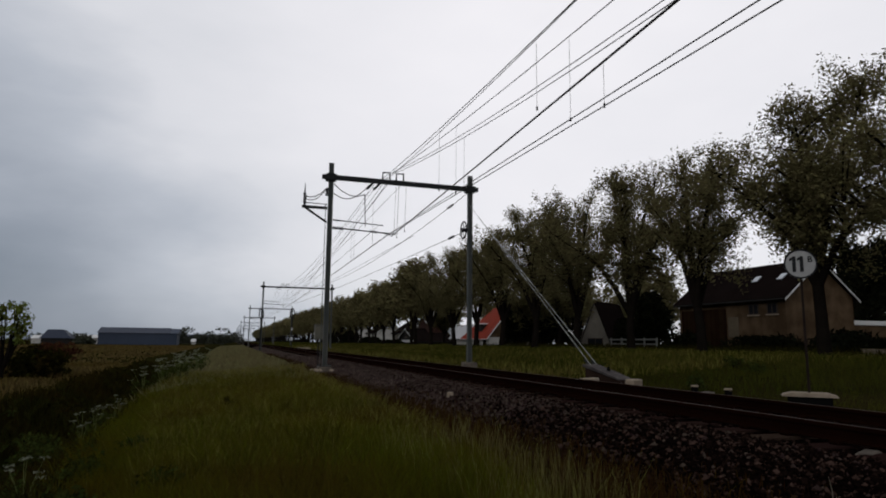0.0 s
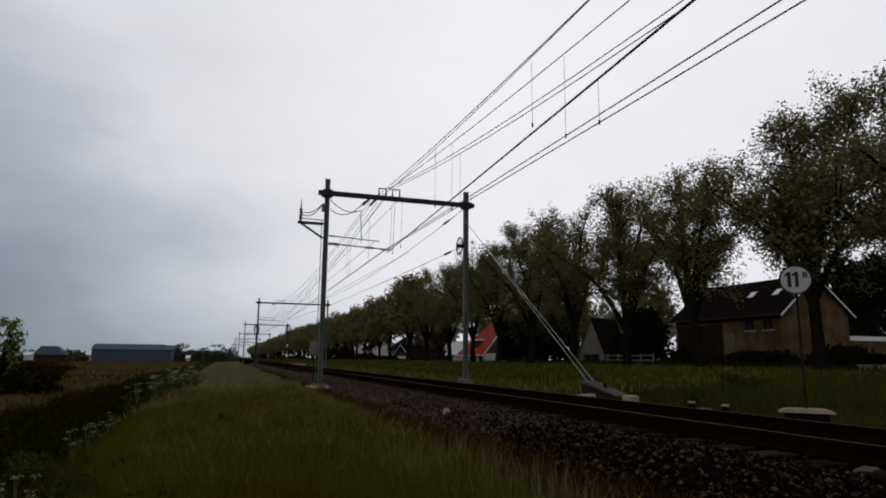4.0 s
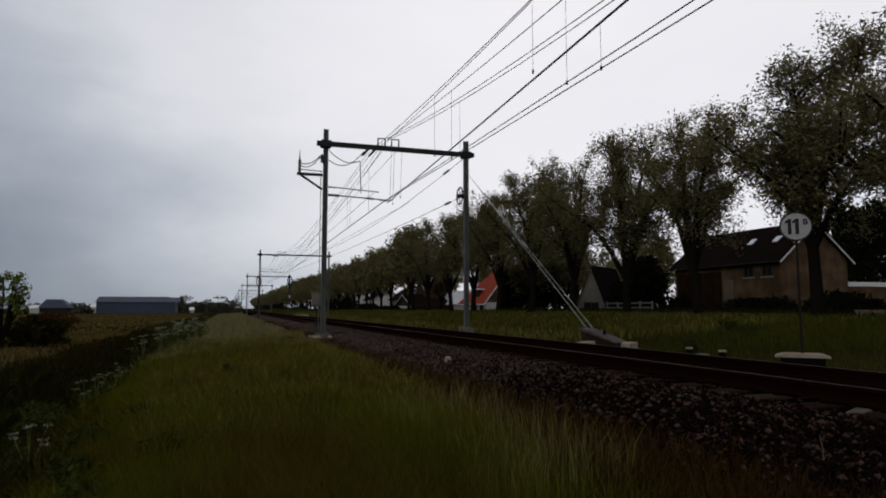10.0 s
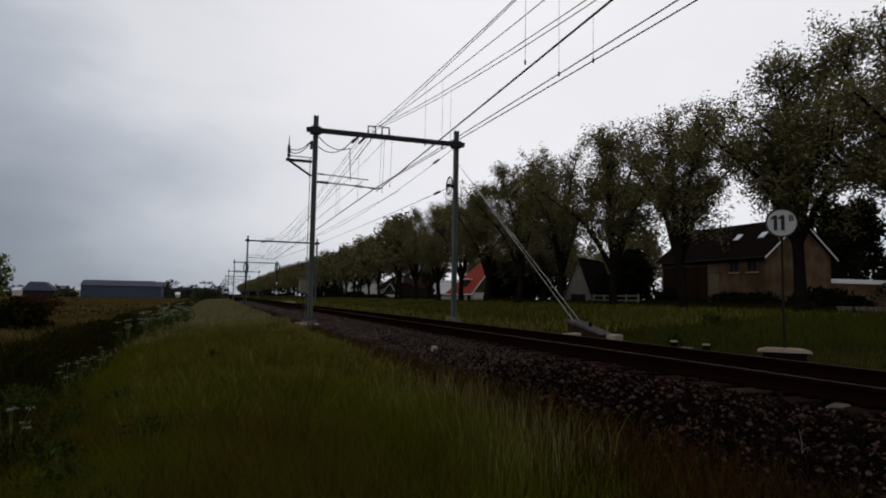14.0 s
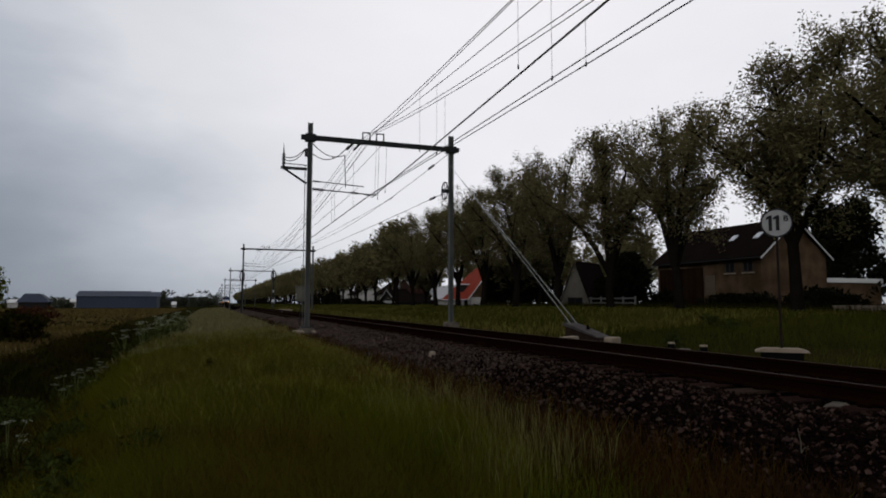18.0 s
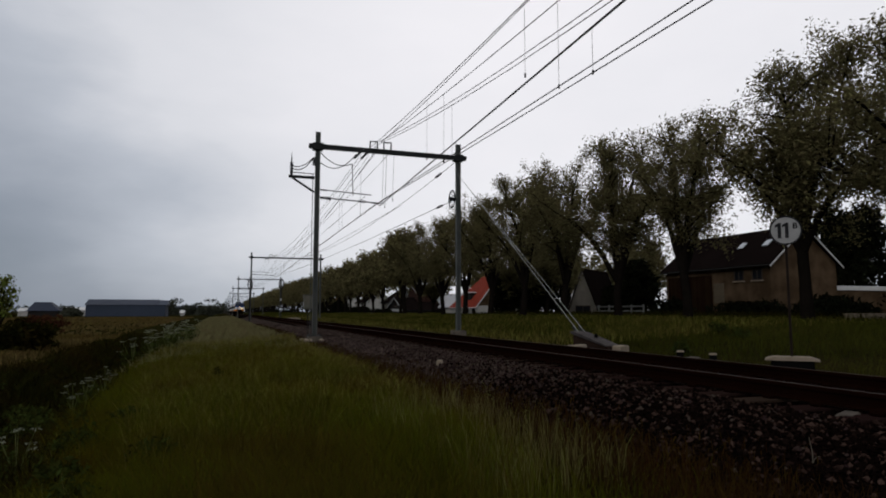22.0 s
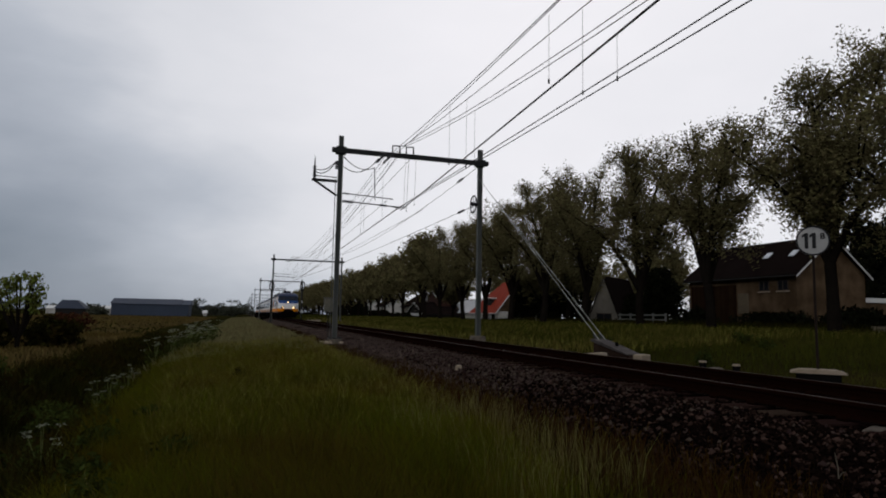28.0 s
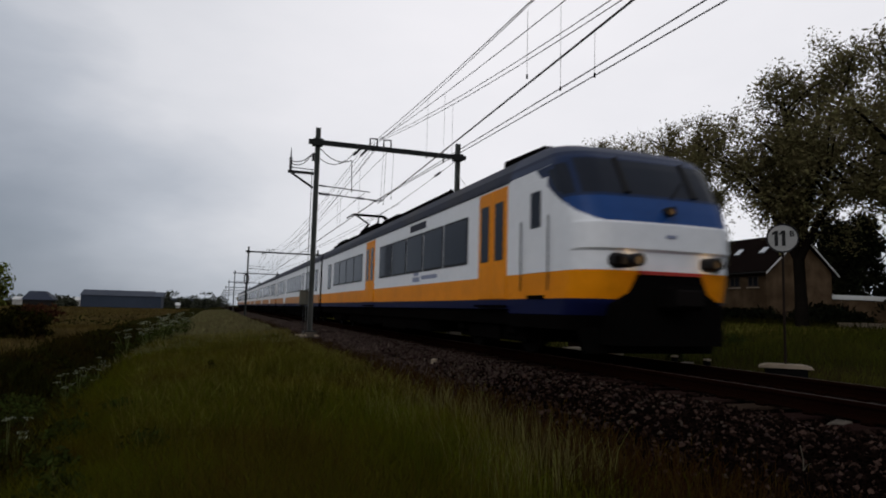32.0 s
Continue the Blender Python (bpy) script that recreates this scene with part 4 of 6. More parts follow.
def umbel_plant(seed):
    """Cow parsley: a branching stem under flat white flower heads."""
    p = thing("cow_parsley", (0, 0, -50), "flowering cow parsley with white umbels in the tall grass", "wild flower", "cow parsley on the bank")
    rng = random.Random(seed)
    bm, fl = bmesh.new(), []
    for k in range(7):
        a, r = rng.uniform(0, math.tau), rng.uniform(0.05, 0.4)
        tip = Vector((math.cos(a) * r, math.sin(a) * r, rng.uniform(0.6, 1.05)))
        plain_tube(bm, [Vector((0, 0, -0.05)), Vector((tip.x * 0.35, tip.y * 0.35, tip.z * 0.55)), tip], [0.009, 0.006, 0.003], 4)
        for j in range(26):
            b, q = rng.uniform(0, math.tau), 0.085 * math.sqrt(rng.random())
            fl.append((tip.x + math.cos(b) * q, tip.y + math.sin(b) * q, tip.z + rng.uniform(-0.012, 0.02)))
    tagged(part("stem", bm, STEM, p), kind="stuff")
    tagged(part("flower_heads", leaf_cloud("flower_heads", fl, 1, 0.015, 0.016, FLOWER, seed), FLOWER, p), kind="stuff")
    part("leaves", leaf_cloud("leaves", [(rng.uniform(-0.3, 0.3), rng.uniform(-0.3, 0.3), rng.uniform(0.15, 0.7)) for _ in range(18)], 12, 0.16, 0.05, LEAF_NETTLE, seed + 1), LEAF_NETTLE, p)
    return p


def build_plants():
    kinds = [umbel_plant(k) for k in (1, 2, 3)]
    rng = random.Random(21)
    spots = [(-2.4, 27), (-2.0, 30), (-1.8, 33), (-2.6, 30.5), (-2.2, 36), (-1.5, 34), (-1.4, 38), (-2.9, 26), (-2.8, 34), (-1.7, 42), (-1.9, 28), (-2.3, 33), (-1.6, 36.5), (-2.95, 17.5), (-2.7, 18.5), (-3.0, 16.4), (-2.35, 9.6)]
    for k, (x, y) in enumerate(spots):
        t = copy_thing(kinds[k % 3], pose(x, y, lay(x, y), 0, 0, rng.uniform(0, 360)))
        t.scale = (1.25 if y > 25 else 0.8,) * 3
    for t in kinds:
        for o in list(t.children_recursive) + [t]:
            bpy.data.objects.remove(o)
    e = thing("elder_bush", (-10.35, 36.3, lay(-10.35, 36.3)), "light green young elder fanning out beside the ditch", "bush")
    erng, cs = random.Random(9), []
    for k in range(11):
        a = k * 0.57
        tip = Vector((math.cos(a) * erng.uniform(0.4, 1.45), math.sin(a) * erng.uniform(0.3, 1.2), erng.uniform(2.5, 3.75)))
        root = Vector((tip.x * 0.06, tip.y * 0.06, 0.6))
        bm = bmesh.new()
        plain_tube(bm, [Vector((0, 0, -0.2)), root, root.lerp(tip, 0.5) + Vector((tip.x * 0.08, 0, 0.15)), tip], [0.09, 0.07, 0.045, 0.015], 5)
        part("branch", bm, BARK, e)
        for f in (0.62, 0.8, 0.92, 1.0):
            cs.append(tuple(root.lerp(tip, f) + Vector((erng.uniform(-0.15, 0.15), erng.uniform(-0.15, 0.15), 0.1))))
    part("foliage", leaf_cloud("foliage", cs, 40, 0.36, 0.10, LEAF_LIGHT, 5), LEAF_LIGHT, e)
    bush("bramble_thicket", (-9.3, 38.5), 1.9, 2.6, 1.75, WEED, 6, "dark bramble thicket beside the ditch", tufts=130, per=26, size=0.13)
    bush("bramble_thicket", (-12.4, 37), 2.2, 2.6, 2.4, WEED, 7, "dark scrub on the edge of the meadow", tufts=150, per=24, size=0.14)
    bush("bramble_thicket", (-3.6, 8.5), 0.9, 2.6, 0.95, WEED, 8, "dark weeds crowding the ditch", tufts=80, per=26, size=0.08, tuft=0.3)
    for k, (x, y, r, h) in enumerate(((-2.5, 6.2, 0.5, 0.6), (-2.9, 8.2, 0.6, 0.7), (-3.2, 10.6, 0.6, 0.65), (-4.4, 12.2, 0.9, 0.75), (-3.3, 14.6, 0.7, 0.7), (-4.2, 17.5, 0.9, 0.8), (-3.6, 21, 0.8, 0.8), (-5.4, 15.0, 0.9, 0.9), (-6.4, 20.5, 1.1, 1.0), (-5.2, 25.5, 1.2, 1.0))):
        bush("nettle_clump", (x, y), r, r * 1.3, h, LEAF_NETTLE if k % 3 else WEED, 60 + k, "dark green nettles crowding the ditch", "weeds", tufts=40, per=26, size=0.055, tuft=0.22)
    bush("dock_plant", (0.05, 14.6), 0.2, 0.2, 0.52, WEED, 80, "dark seeding dock standing in the grass", "weeds", tufts=20, per=40, size=0.03, tuft=0.1)
    for k, (x, y, r, h) in enumerate(((-1.25, 4.6, 0.32, 0.42), (-1.1, 6.1, 0.35, 0.45), (-1.45, 7.4, 0.35, 0.5), (-1.6, 9.2, 0.4, 0.5), (-0.75, 5.2, 0.28, 0.36), (-1.9, 11.4, 0.4, 0.5), (-0.6, 7.8, 0.3, 0.42), (-1.1, 10.4, 0.35, 0.45))):
        bush("leafy_weed", (x, y), r, r * 1.2, h, LEAF_NETTLE, 90 + k, "leafy green weeds growing through the bank grass", "weeds", tufts=26, per=26, size=0.042, tuft=0.15)
    for k, (x, y, r, h) in enumerate(((10.1, 12.3, 0.25, 0.45), (13.5, 14.0, 0.4, 0.4), (12.2, 20.0, 0.4, 0.4), (15.5, 17.0, 0.5, 0.45))):
        bush("verge_weed", (x, y), r, r, h, LEAF_NETTLE, 100 + k, "green weed tuft in the verge", "weeds", tufts=18, per=26, size=0.05, tuft=0.16)
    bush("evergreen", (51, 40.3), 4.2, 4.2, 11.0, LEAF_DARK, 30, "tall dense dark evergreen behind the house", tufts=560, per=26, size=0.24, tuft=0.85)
    bush("bramble_thicket", (-15.6, 70), 2.6, 3.5, 2.0, LEAF_RED, 33, "reddish-brown shrub on the edge of the meadow", tufts=90, per=24, size=0.16)
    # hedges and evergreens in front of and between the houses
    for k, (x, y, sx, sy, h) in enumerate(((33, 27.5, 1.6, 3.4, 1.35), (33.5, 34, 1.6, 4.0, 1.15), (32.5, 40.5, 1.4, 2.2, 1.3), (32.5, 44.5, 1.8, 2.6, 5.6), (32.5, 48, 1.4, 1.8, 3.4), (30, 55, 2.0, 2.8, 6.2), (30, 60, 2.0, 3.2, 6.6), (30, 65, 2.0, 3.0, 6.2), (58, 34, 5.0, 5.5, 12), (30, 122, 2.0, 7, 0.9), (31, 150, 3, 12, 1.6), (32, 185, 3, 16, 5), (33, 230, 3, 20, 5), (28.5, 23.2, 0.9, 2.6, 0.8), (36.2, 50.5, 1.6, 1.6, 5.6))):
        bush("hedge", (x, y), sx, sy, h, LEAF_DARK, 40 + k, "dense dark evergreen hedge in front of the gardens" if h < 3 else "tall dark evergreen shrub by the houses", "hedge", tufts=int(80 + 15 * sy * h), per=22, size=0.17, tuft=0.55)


# ---- buildings ----
BRICK = mat("buff_brick", (0.0425, 0.02635, 0.0136), 0.9, vary=0.3, grain=22, stain=0.8, bump=0.3, dirt=(0.11, 0.075, 0.045), dirt_amount=0.5)
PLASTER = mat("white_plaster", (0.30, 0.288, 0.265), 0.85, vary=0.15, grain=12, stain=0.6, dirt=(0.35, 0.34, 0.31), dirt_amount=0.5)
TILE_DARK = mat("dark_roof_tiles", (0.0065, 0.0046, 0.0042), 0.7, vary=0.3, grain=8, stain=0.7, bump=0.3, gloss=0.0)
TILE_ORANGE = mat("orange_roof_tiles", (0.15, 0.020, 0.009), 0.8, vary=0.25, grain=7, stain=0.9, bump=0.3)
BRICK_DARK = mat("dark_red_brick", (0.0272, 0.0128, 0.0096), 0.9, vary=0.3, grain=22, stain=0.8, bump=0.3)
SHEET_PALE = mat("pale_sheet_roof", (0.26, 0.26, 0.265), 0.6, vary=0.15, grain=3, stain=0.3)
WOOD_BROWN = mat("brown_stained_wood", (0.035, 0.026, 0.02), 0.7, vary=0.25, grain=12, stain=1)
WOOD_TAN = mat("tan_boards", (0.085, 0.068, 0.045), 0.85, vary=0.3, grain=9, stain=1)
# red-brown boards, with the shade of the trees put into the colour
WOOD_RED = mat("shade_darkened_cladding", (0.0132, 0.006875, 0.004125), 0.85, vary=0.35, grain=9, stain=1, random_by="object", spread=0.3, gloss=0.0)
WOOD_GREY = mat("grey_boards", (0.115, 0.105, 0.088), 0.85, vary=0.3, grain=9, stain=1)
WOOD_DARK = mat("tarred_boards", (0.014, 0.013, 0.012), 0.85, vary=0.3, grain=9, stain=1)
PAINT_WHITE = mat("white_gloss_paint", (0.45, 0.445, 0.43), 0.45, vary=0.1, grain=12, stain=2)
SHEET_BLUE = mat("blue_grey_sheet_metal", (0.034, 0.043, 0.062), 0.6, 0.1, vary=0.15, grain=2, stain=0.08)
SHEET_DARK = mat("slate_blue_sheet_roof", (0.030, 0.036, 0.052), 0.6, 0.1, vary=0.15, grain=2, stain=0.08)
FENCE_PAINT = mat("weathered_white_paint", (0.12, 0.12, 0.11), 0.7, vary=0.25, grain=12, stain=2)
PANE = mat("window_glass", (0.01, 0.011, 0.013), 0.06, vary=0.1, gloss=0.15)
SKYLIGHT = mat("skylight_glass", (0.30, 0.32, 0.35), 0.04, 0.6, vary=0.05, gloss=1.0)


def window(parent, x, y, z, w, h, facing):
    """A framed window set 3 cm proud of a wall that faces -x or -y; x, y, z is the middle of its sill."""
    f = bmesh.new()
    if facing == "-x":
        for a, b, c, d in ((-w / 2, w / 2, 0, 0.08), (-w / 2, w / 2, h - 0.08, h), (-w / 2, -w / 2 + 0.08, 0.08, h - 0.08), (w / 2 - 0.08, w / 2, 0.08, h - 0.08), (-0.03, 0.03, 0.08, h - 0.08)):
            box(f, x - 0.05, x + 0.02, y + a, y + b, z + c, z + d)
        frame_ob = part("window", f, WOOD_BROWN, parent)
        part("pane", block(x - 0.015, x + 0.01, y - w / 2 + 0.08, y + w / 2 - 0.08, z + 0.08, z + h - 0.08), PANE, frame_ob)
        part("sill", block(x - 0.1, x + 0.02, y - w / 2 - 0.08, y + w / 2 + 0.08, z - 0.09, z - 0.005), CONCRETE_PALE, frame_ob)
    else:
        for a, b, c, d in ((-w / 2, w / 2, 0, 0.08), (-w / 2, w / 2, h - 0.08, h), (-w / 2, -w / 2 + 0.08, 0.08, h - 0.08), (w / 2 - 0.08, w / 2, 0.08, h - 0.08), (-0.03, 0.03, 0.08, h - 0.08)):
            box(f, x + a, x + b, y - 0.05, y + 0.02, z + c, z + d)
        frame_ob = part("window", f, WOOD_BROWN, parent)
        part("pane", block(x - w / 2 + 0.08, x + w / 2 - 0.08, y - 0.015, y + 0.01, z + 0.08, z + h - 0.08), PANE, frame_ob)
        part("sill", block(x - w / 2 - 0.08, x + w / 2 + 0.08, y - 0.1, y + 0.02, z - 0.09, z - 0.005), CONCRETE_PALE, frame_ob)


def house(at, wx, ly, eave, ridge, wall, roof, label, along="y", over=0.35, trim=PAINT_WHITE, windows=()):
    """A pitched-roof house; at is its nearest ground corner. along: the way its ridge runs. Sizes: wx across x, ly across y."""
    h = thing("house", at, label, "house", "houses behind the trees")
    bm = bmesh.new()
    if along == "y":
        prism(bm, [(0, -0.6), (wx, -0.6), (wx, eave), (wx / 2, ridge - 0.12), (0, eave)], "y", 0, ly)
    else:
        prism(bm, [(0, -0.6), (ly, -0.6), (ly, eave), (ly / 2, ridge - 0.12), (0, eave)], "x", 0, wx)
    part("wall", bm, wall, h)
    half = (wx if along == "y" else ly) / 2
    span = ly if along == "y" else wx
    slope = (ridge - eave) / half
    for s in (0, 1):
        lo, hi = (-over, eave - over * slope), (half, ridge)
        q = [lo, hi, (hi[0], hi[1] + 0.16), (lo[0], lo[1] + 0.16)]
        if s:
            q = [(2 * half - a, b) for a, b in q]
        part("roof", prism(bmesh.new(), q, along, -over, span + over), roof, h)
        # verge boards at both ends, a gutter under the eaves
        for e0, e1 in ((-over - 0.05, -over - 0.003), (span + over + 0.003, span + over + 0.05)):
            v = [(a, b - 0.1) for a, b in q[:2]] + [(q[1][0], q[1][1] + 0.02), (q[0][0], q[0][1] + 0.02)]
            part("verge_board", prism(bmesh.new(), v, along, e0, e1), trim, h)
        g = lo[0] if not s else 2 * half - lo[0]
        a, b = ((g, -over, lo[1] + 0.02), (g, span + over, lo[1] + 0.02)) if along == "y" else ((-over, g, lo[1] + 0.02), (span + over, g, lo[1] + 0.02))
        part("gutter", rod(bmesh.new(), a, b, 0.07, seg=6), WOOD_DARK, h)
    for w in windows:
        window(h, *w)
    return h


def build_houses():
    g = lambda x, y: lay(x, y)
    h = house((38, 36.4, 0.4), 6.5, 11.6, 4.0, 6.7, BRICK, TILE_DARK, "buff brick house with a dark tiled roof and two skylights", windows=[(0, 3.0, 2.7, 1.0, 0.85, "-x"), (0, 1.2, 2.7, 1.0, 0.85, "-x")])
    for y in (1.7, 4.2):
        bm = bmesh.new()
        prism(bm, [(1.35, 5.16), (1.9, 5.61), (1.9, 5.68), (1.35, 5.23)], "y", y - 0.28, y + 0.28)
        bmesh.ops.translate(bm, verts=bm.verts, vec=(0, 0, 0.18))
        part("skylight", bm, SKYLIGHT, h, "bright skylight reflecting the clouds")
    part("boarded_opening", block(-0.06, -0.004, 4.6, 5.7, 1.0, 2.6, 0.01), WOOD_TAN, h, "pale boarded-up opening")
    # dark boards over the half of the wall that the trees shade
    for k in range(20):
        part("cladding_board", block(-0.05, -0.004, 5.9 + 0.27 * k, 6.15 + 0.27 * k, -0.3, 3.3), WOOD_RED, h, "red-brown cladding board, darkened for tree shade")
    part("garage", block(6.7, 13.5, 0.8, 6.0, -0.6, 2.0, 0.03), BRICK, h)
    part("garage_fascia", block(6.9, 13.6, 0.7, 6.1, 2.0, 2.35, 0.02), PAINT_WHITE, h, "white fascia of the flat garage roof")
    house((37.6, 61.5, 0.4), 8, 3.5, 0.3, 4.9, WOOD_GREY, TILE_DARK, "grey boarded cottage with a steep gable towards the line", "x", trim=WOOD_GREY, windows=[(0, 1.75, 0.1, 1.7, 0.9, "-x")]).matrix_basis = pose(38.6, 60.0, 0.4, 0, 0, 38)
    h = thing("house", (39.2, 96, 0.4), "white-walled house with a steep orange tiled roof and a dormer", "house", "houses behind the trees")
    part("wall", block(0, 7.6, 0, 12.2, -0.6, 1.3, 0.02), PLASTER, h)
    part("gable", prism(bmesh.new(), [(0, 1.3), (7.6, 1.3), (3.8, 6.05)], "y", 0.02, 0.3), BRICK, h, "dark brick gable")
    bm = bmesh.new()
    v = [bm.verts.new(q) for q in ((-0.4, -0.3, 1.0), (-0.4, 12.6, 1.0), (3.8, 7.0, 6.3), (3.8, -0.3, 6.3), (8.0, 12.6, 1.0), (8.0, -0.3, 1.0), (-0.4, -0.3, 0.86), (-0.4, 12.6, 0.86), (8.0, 12.6, 0.86), (8.0, -0.3, 0.86), (3.8, -0.3, 6.12))]
    for q in ((0, 3, 2, 1), (3, 5, 4, 2), (1, 2, 4), (0, 1, 7, 6), (1, 4, 8, 7), (4, 5, 9, 8), (6, 10, 3, 0), (10, 9, 5, 3)):
        bm.faces.new([v[i] for i in q])
    part("roof", bm, TILE_ORANGE, h)
    part("verge_board", prism(bmesh.new(), [(-0.42, 0.8), (3.8, 6.1), (3.8, 6.34), (-0.42, 1.04)], "y", -0.36, -0.31), PAINT_WHITE, h)
    part("gutter", rod(bmesh.new(), (-0.45, -0.3, 0.95), (-0.45, 12.6, 0.95), 0.07, seg=6), PAINT_WHITE, h)
    bm = bmesh.new()
    box(bm, 0.5, 2.6, 4.3, 7.6, 2.3, 3.45, 0.02)
    d = part("dormer", bm, WOOD_DARK, h, "dark flat-roofed dormer")
    part("dormer_roof", block(0.3, 2.8, 4.1, 7.8, 3.45, 3.62, 0.02), PAINT_WHITE, d)
    for y in (1.6, 4.6, 9.0):
        window(h, 0, y, 0.0, 1.5, 0.95, "-x")
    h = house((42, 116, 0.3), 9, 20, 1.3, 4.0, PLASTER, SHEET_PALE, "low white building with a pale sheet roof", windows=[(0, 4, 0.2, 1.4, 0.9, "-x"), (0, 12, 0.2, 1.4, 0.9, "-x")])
    h = house((38.5, 126.6, 0.3), 3.2, 7.4, 4.4, 5.9, BRICK_DARK, TILE_DARK, "tall dark brick house with a pointed roof", "x", windows=[(0, 3.7, 2.2, 1.2, 1.2, "-x"), (0, 3.7, 0.3, 1.6, 1.2, "-x")])
    h = house((34.5, 122.2, 0.3), 8, 14, 0.75, 3.25, WOOD_DARK, TILE_DARK, "low black barn with a white strip along its gable", "x", windows=[(0, 7, 1.5, 1.5, 1.1, "-x")])
    part("fascia_strip", block(-0.12, -0.02, 0.4, 13.6, 0.45, 0.95, 0.01), PAINT_WHITE, h, "white painted strip")
    house((38, 142, 0.4), 9, 14, 2.6, 5.6, WOOD_GREY, TILE_DARK, "grey house half hidden by the trees", windows=[(0, 4, 2.0, 2.2, 1.2, "-x"), (0, 10, 2.0, 2.2, 1.2, "-x")])
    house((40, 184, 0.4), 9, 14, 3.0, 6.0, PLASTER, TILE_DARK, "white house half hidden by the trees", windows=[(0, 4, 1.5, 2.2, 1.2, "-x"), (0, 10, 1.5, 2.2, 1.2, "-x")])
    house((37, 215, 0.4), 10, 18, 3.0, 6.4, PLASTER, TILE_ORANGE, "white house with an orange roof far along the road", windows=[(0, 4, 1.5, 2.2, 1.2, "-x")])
    # low white garden fence
    f = thing("garden_fence", (30, 40.6, g(30, 40.6)), "low weathered white rail fence along the gardens", "fence")
    for k in range(5):
        part("post", block(-0.05, 0.05, 1.5 * k - 0.05, 1.5 * k + 0.05, -0.2, 0.95, 0.01), FENCE_PAINT, f)
    for z in (0.4, 0.75):
        part("rail", block(-0.08, -0.052, -0.2, 6.2, z, z + 0.11, 0.005), FENCE_PAINT, f)
    # far sheds across the fields
    s = thing("farm_shed", (-52.3, 300, -1.3), "long blue-grey sheet-metal farm shed across the fields", "shed")
    part("wall", block(0, 30.5, 0, 16, -0.5, 4.9, 0.05), SHEET_BLUE, s)
    part("roof", prism(bmesh.new(), [(-0.4, 4.8), (8, 7.2), (8.2, 7.2), (16.4, 4.8)], "x", -0.4, 27.5), SHEET_DARK, s)
    part("roof", prism(bmesh.new(), [(-0.4, 4.7), (8, 6.9), (8.2, 6.9), (16.4, 4.7)], "x", 27.6, 31.2), SHEET_BLUE, s)
    for k in range(6):
        part("seam", block(4.8 * k + 2, 4.8 * k + 2.12, -0.06, -0.005, -0.5, 4.9), SHEET_DARK, s)
    b = thing("barn", (-74, 302, -1.3), "dark hipped farm barn across the fields", "barn")
    part("wall", block(0.6, 11.2, 0, 12, -0.5, 2.6, 0.05), WOOD_DARK, b)
    bm = bmesh.new()
    v = [bm.verts.new(p) for p in ((0, -0.4, 2.3), (11.8, -0.4, 2.3), (11.8, 12.4, 2.3), (0, 12.4, 2.3), (2.0, 4, 5.9), (7.6, 4, 5.9), (7.6, 8, 5.9), (2.0, 8, 5.9))]
    for f4 in ((0, 1, 5, 4), (1, 2, 6, 5), (2, 3, 7, 6), (3, 0, 4, 7), (4, 5, 6, 7), (3, 2, 1, 0)):
        bm.faces.new([v[i] for i in f4])
    part("roof", bm, SHEET_DARK, b)
    for k, (x, y, w, h2) in enumerate(((-66, 330, 20, 2.6), (-84, 330, 9, 2.2), (-18, 340, 1.6, 1.3), (-14, 420, 12, 4.2), (-28, 400, 16, 4.0))):
        s = thing("greenhouse" if k < 3 else "farmhouse", (x, y, -1.3), "pale low farm building on the horizon" if k < 3 else "grey farm building on the horizon", "farm building")
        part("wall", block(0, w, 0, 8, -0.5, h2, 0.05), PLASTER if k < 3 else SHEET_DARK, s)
        part("roof", prism(bmesh.new(), [(-0.3, h2), (4, h2 + 1.4), (8.3, h2)], "x", -0.3, w + 0.3), PAINT_WHITE if k < 3 else SHEET_DARK, s)
    # far tree line
    rng = np.random.default_rng(77)
    cs = []
    for x, y, r in [(-24, 380, 5), (-16, 390, 4), (-8, 400, 4.5), (-4, 420, 3.5), (-34, 395, 3), (-100, 300, 4), (-60, 310, 2.2), (-112, 320, 5), (-1, 520, 6), (2, 600, 6)]:
        for _ in range(60):
            cs.append((x + rng.normal(0, r * 0.9), y + rng.normal(0, 3), -1.0 + abs(rng.normal(0, 1)) * r * 0.62))
    for x in np.arange(-420, -120, 9.0):
        cs += [(x + rng.uniform(-4, 4), 620 + rng.uniform(-20, 20), rng.uniform(0, 5)) for _ in range(12)]
    tagged(new("distant_trees", leaf_cloud("distant_trees", cs, 26, 2.2, 0.7, LEAF_FAR, 9)), "clumps of trees on the horizon, greyed for haze", "trees", kind="stuff")


# ---- lineside things ----
# matt black: bollard stumps, and the shadow below the sign's foot
IRON_AND_SHADE = mat("black_iron_and_foot_shade", (0.004, 0.004, 0.004), 0.9, vary=0.3, gloss=0.0)
SIGN_FACE = mat("enamelled_white_sign", (0.24, 0.24, 0.235), 0.4, vary=0.12, grain=10, stain=3, dirt=(0.35, 0.34, 0.32), dirt_amount=0.4)
BLACK_PAINT = mat("black_paint", (0.012, 0.012, 0.013), 0.5, vary=0.2)
RUST_POST = mat("rusty_post", (0.012, 0.008, 0.006), 0.8, vary=0.35, grain=25, stain=3)
# colour of the reddish reflection on the train's front
RED_GLEAM = mat("painted_red_reflection", (0.35, 0.04, 0.03), 0.6, vary=0.2)
CABINET = mat("grey_green_cabinet", (0.085, 0.085, 0.070), 0.7, vary=0.25, grain=12, stain=2, dirt=(0.12, 0.10, 0.07), dirt_amount=0.5)


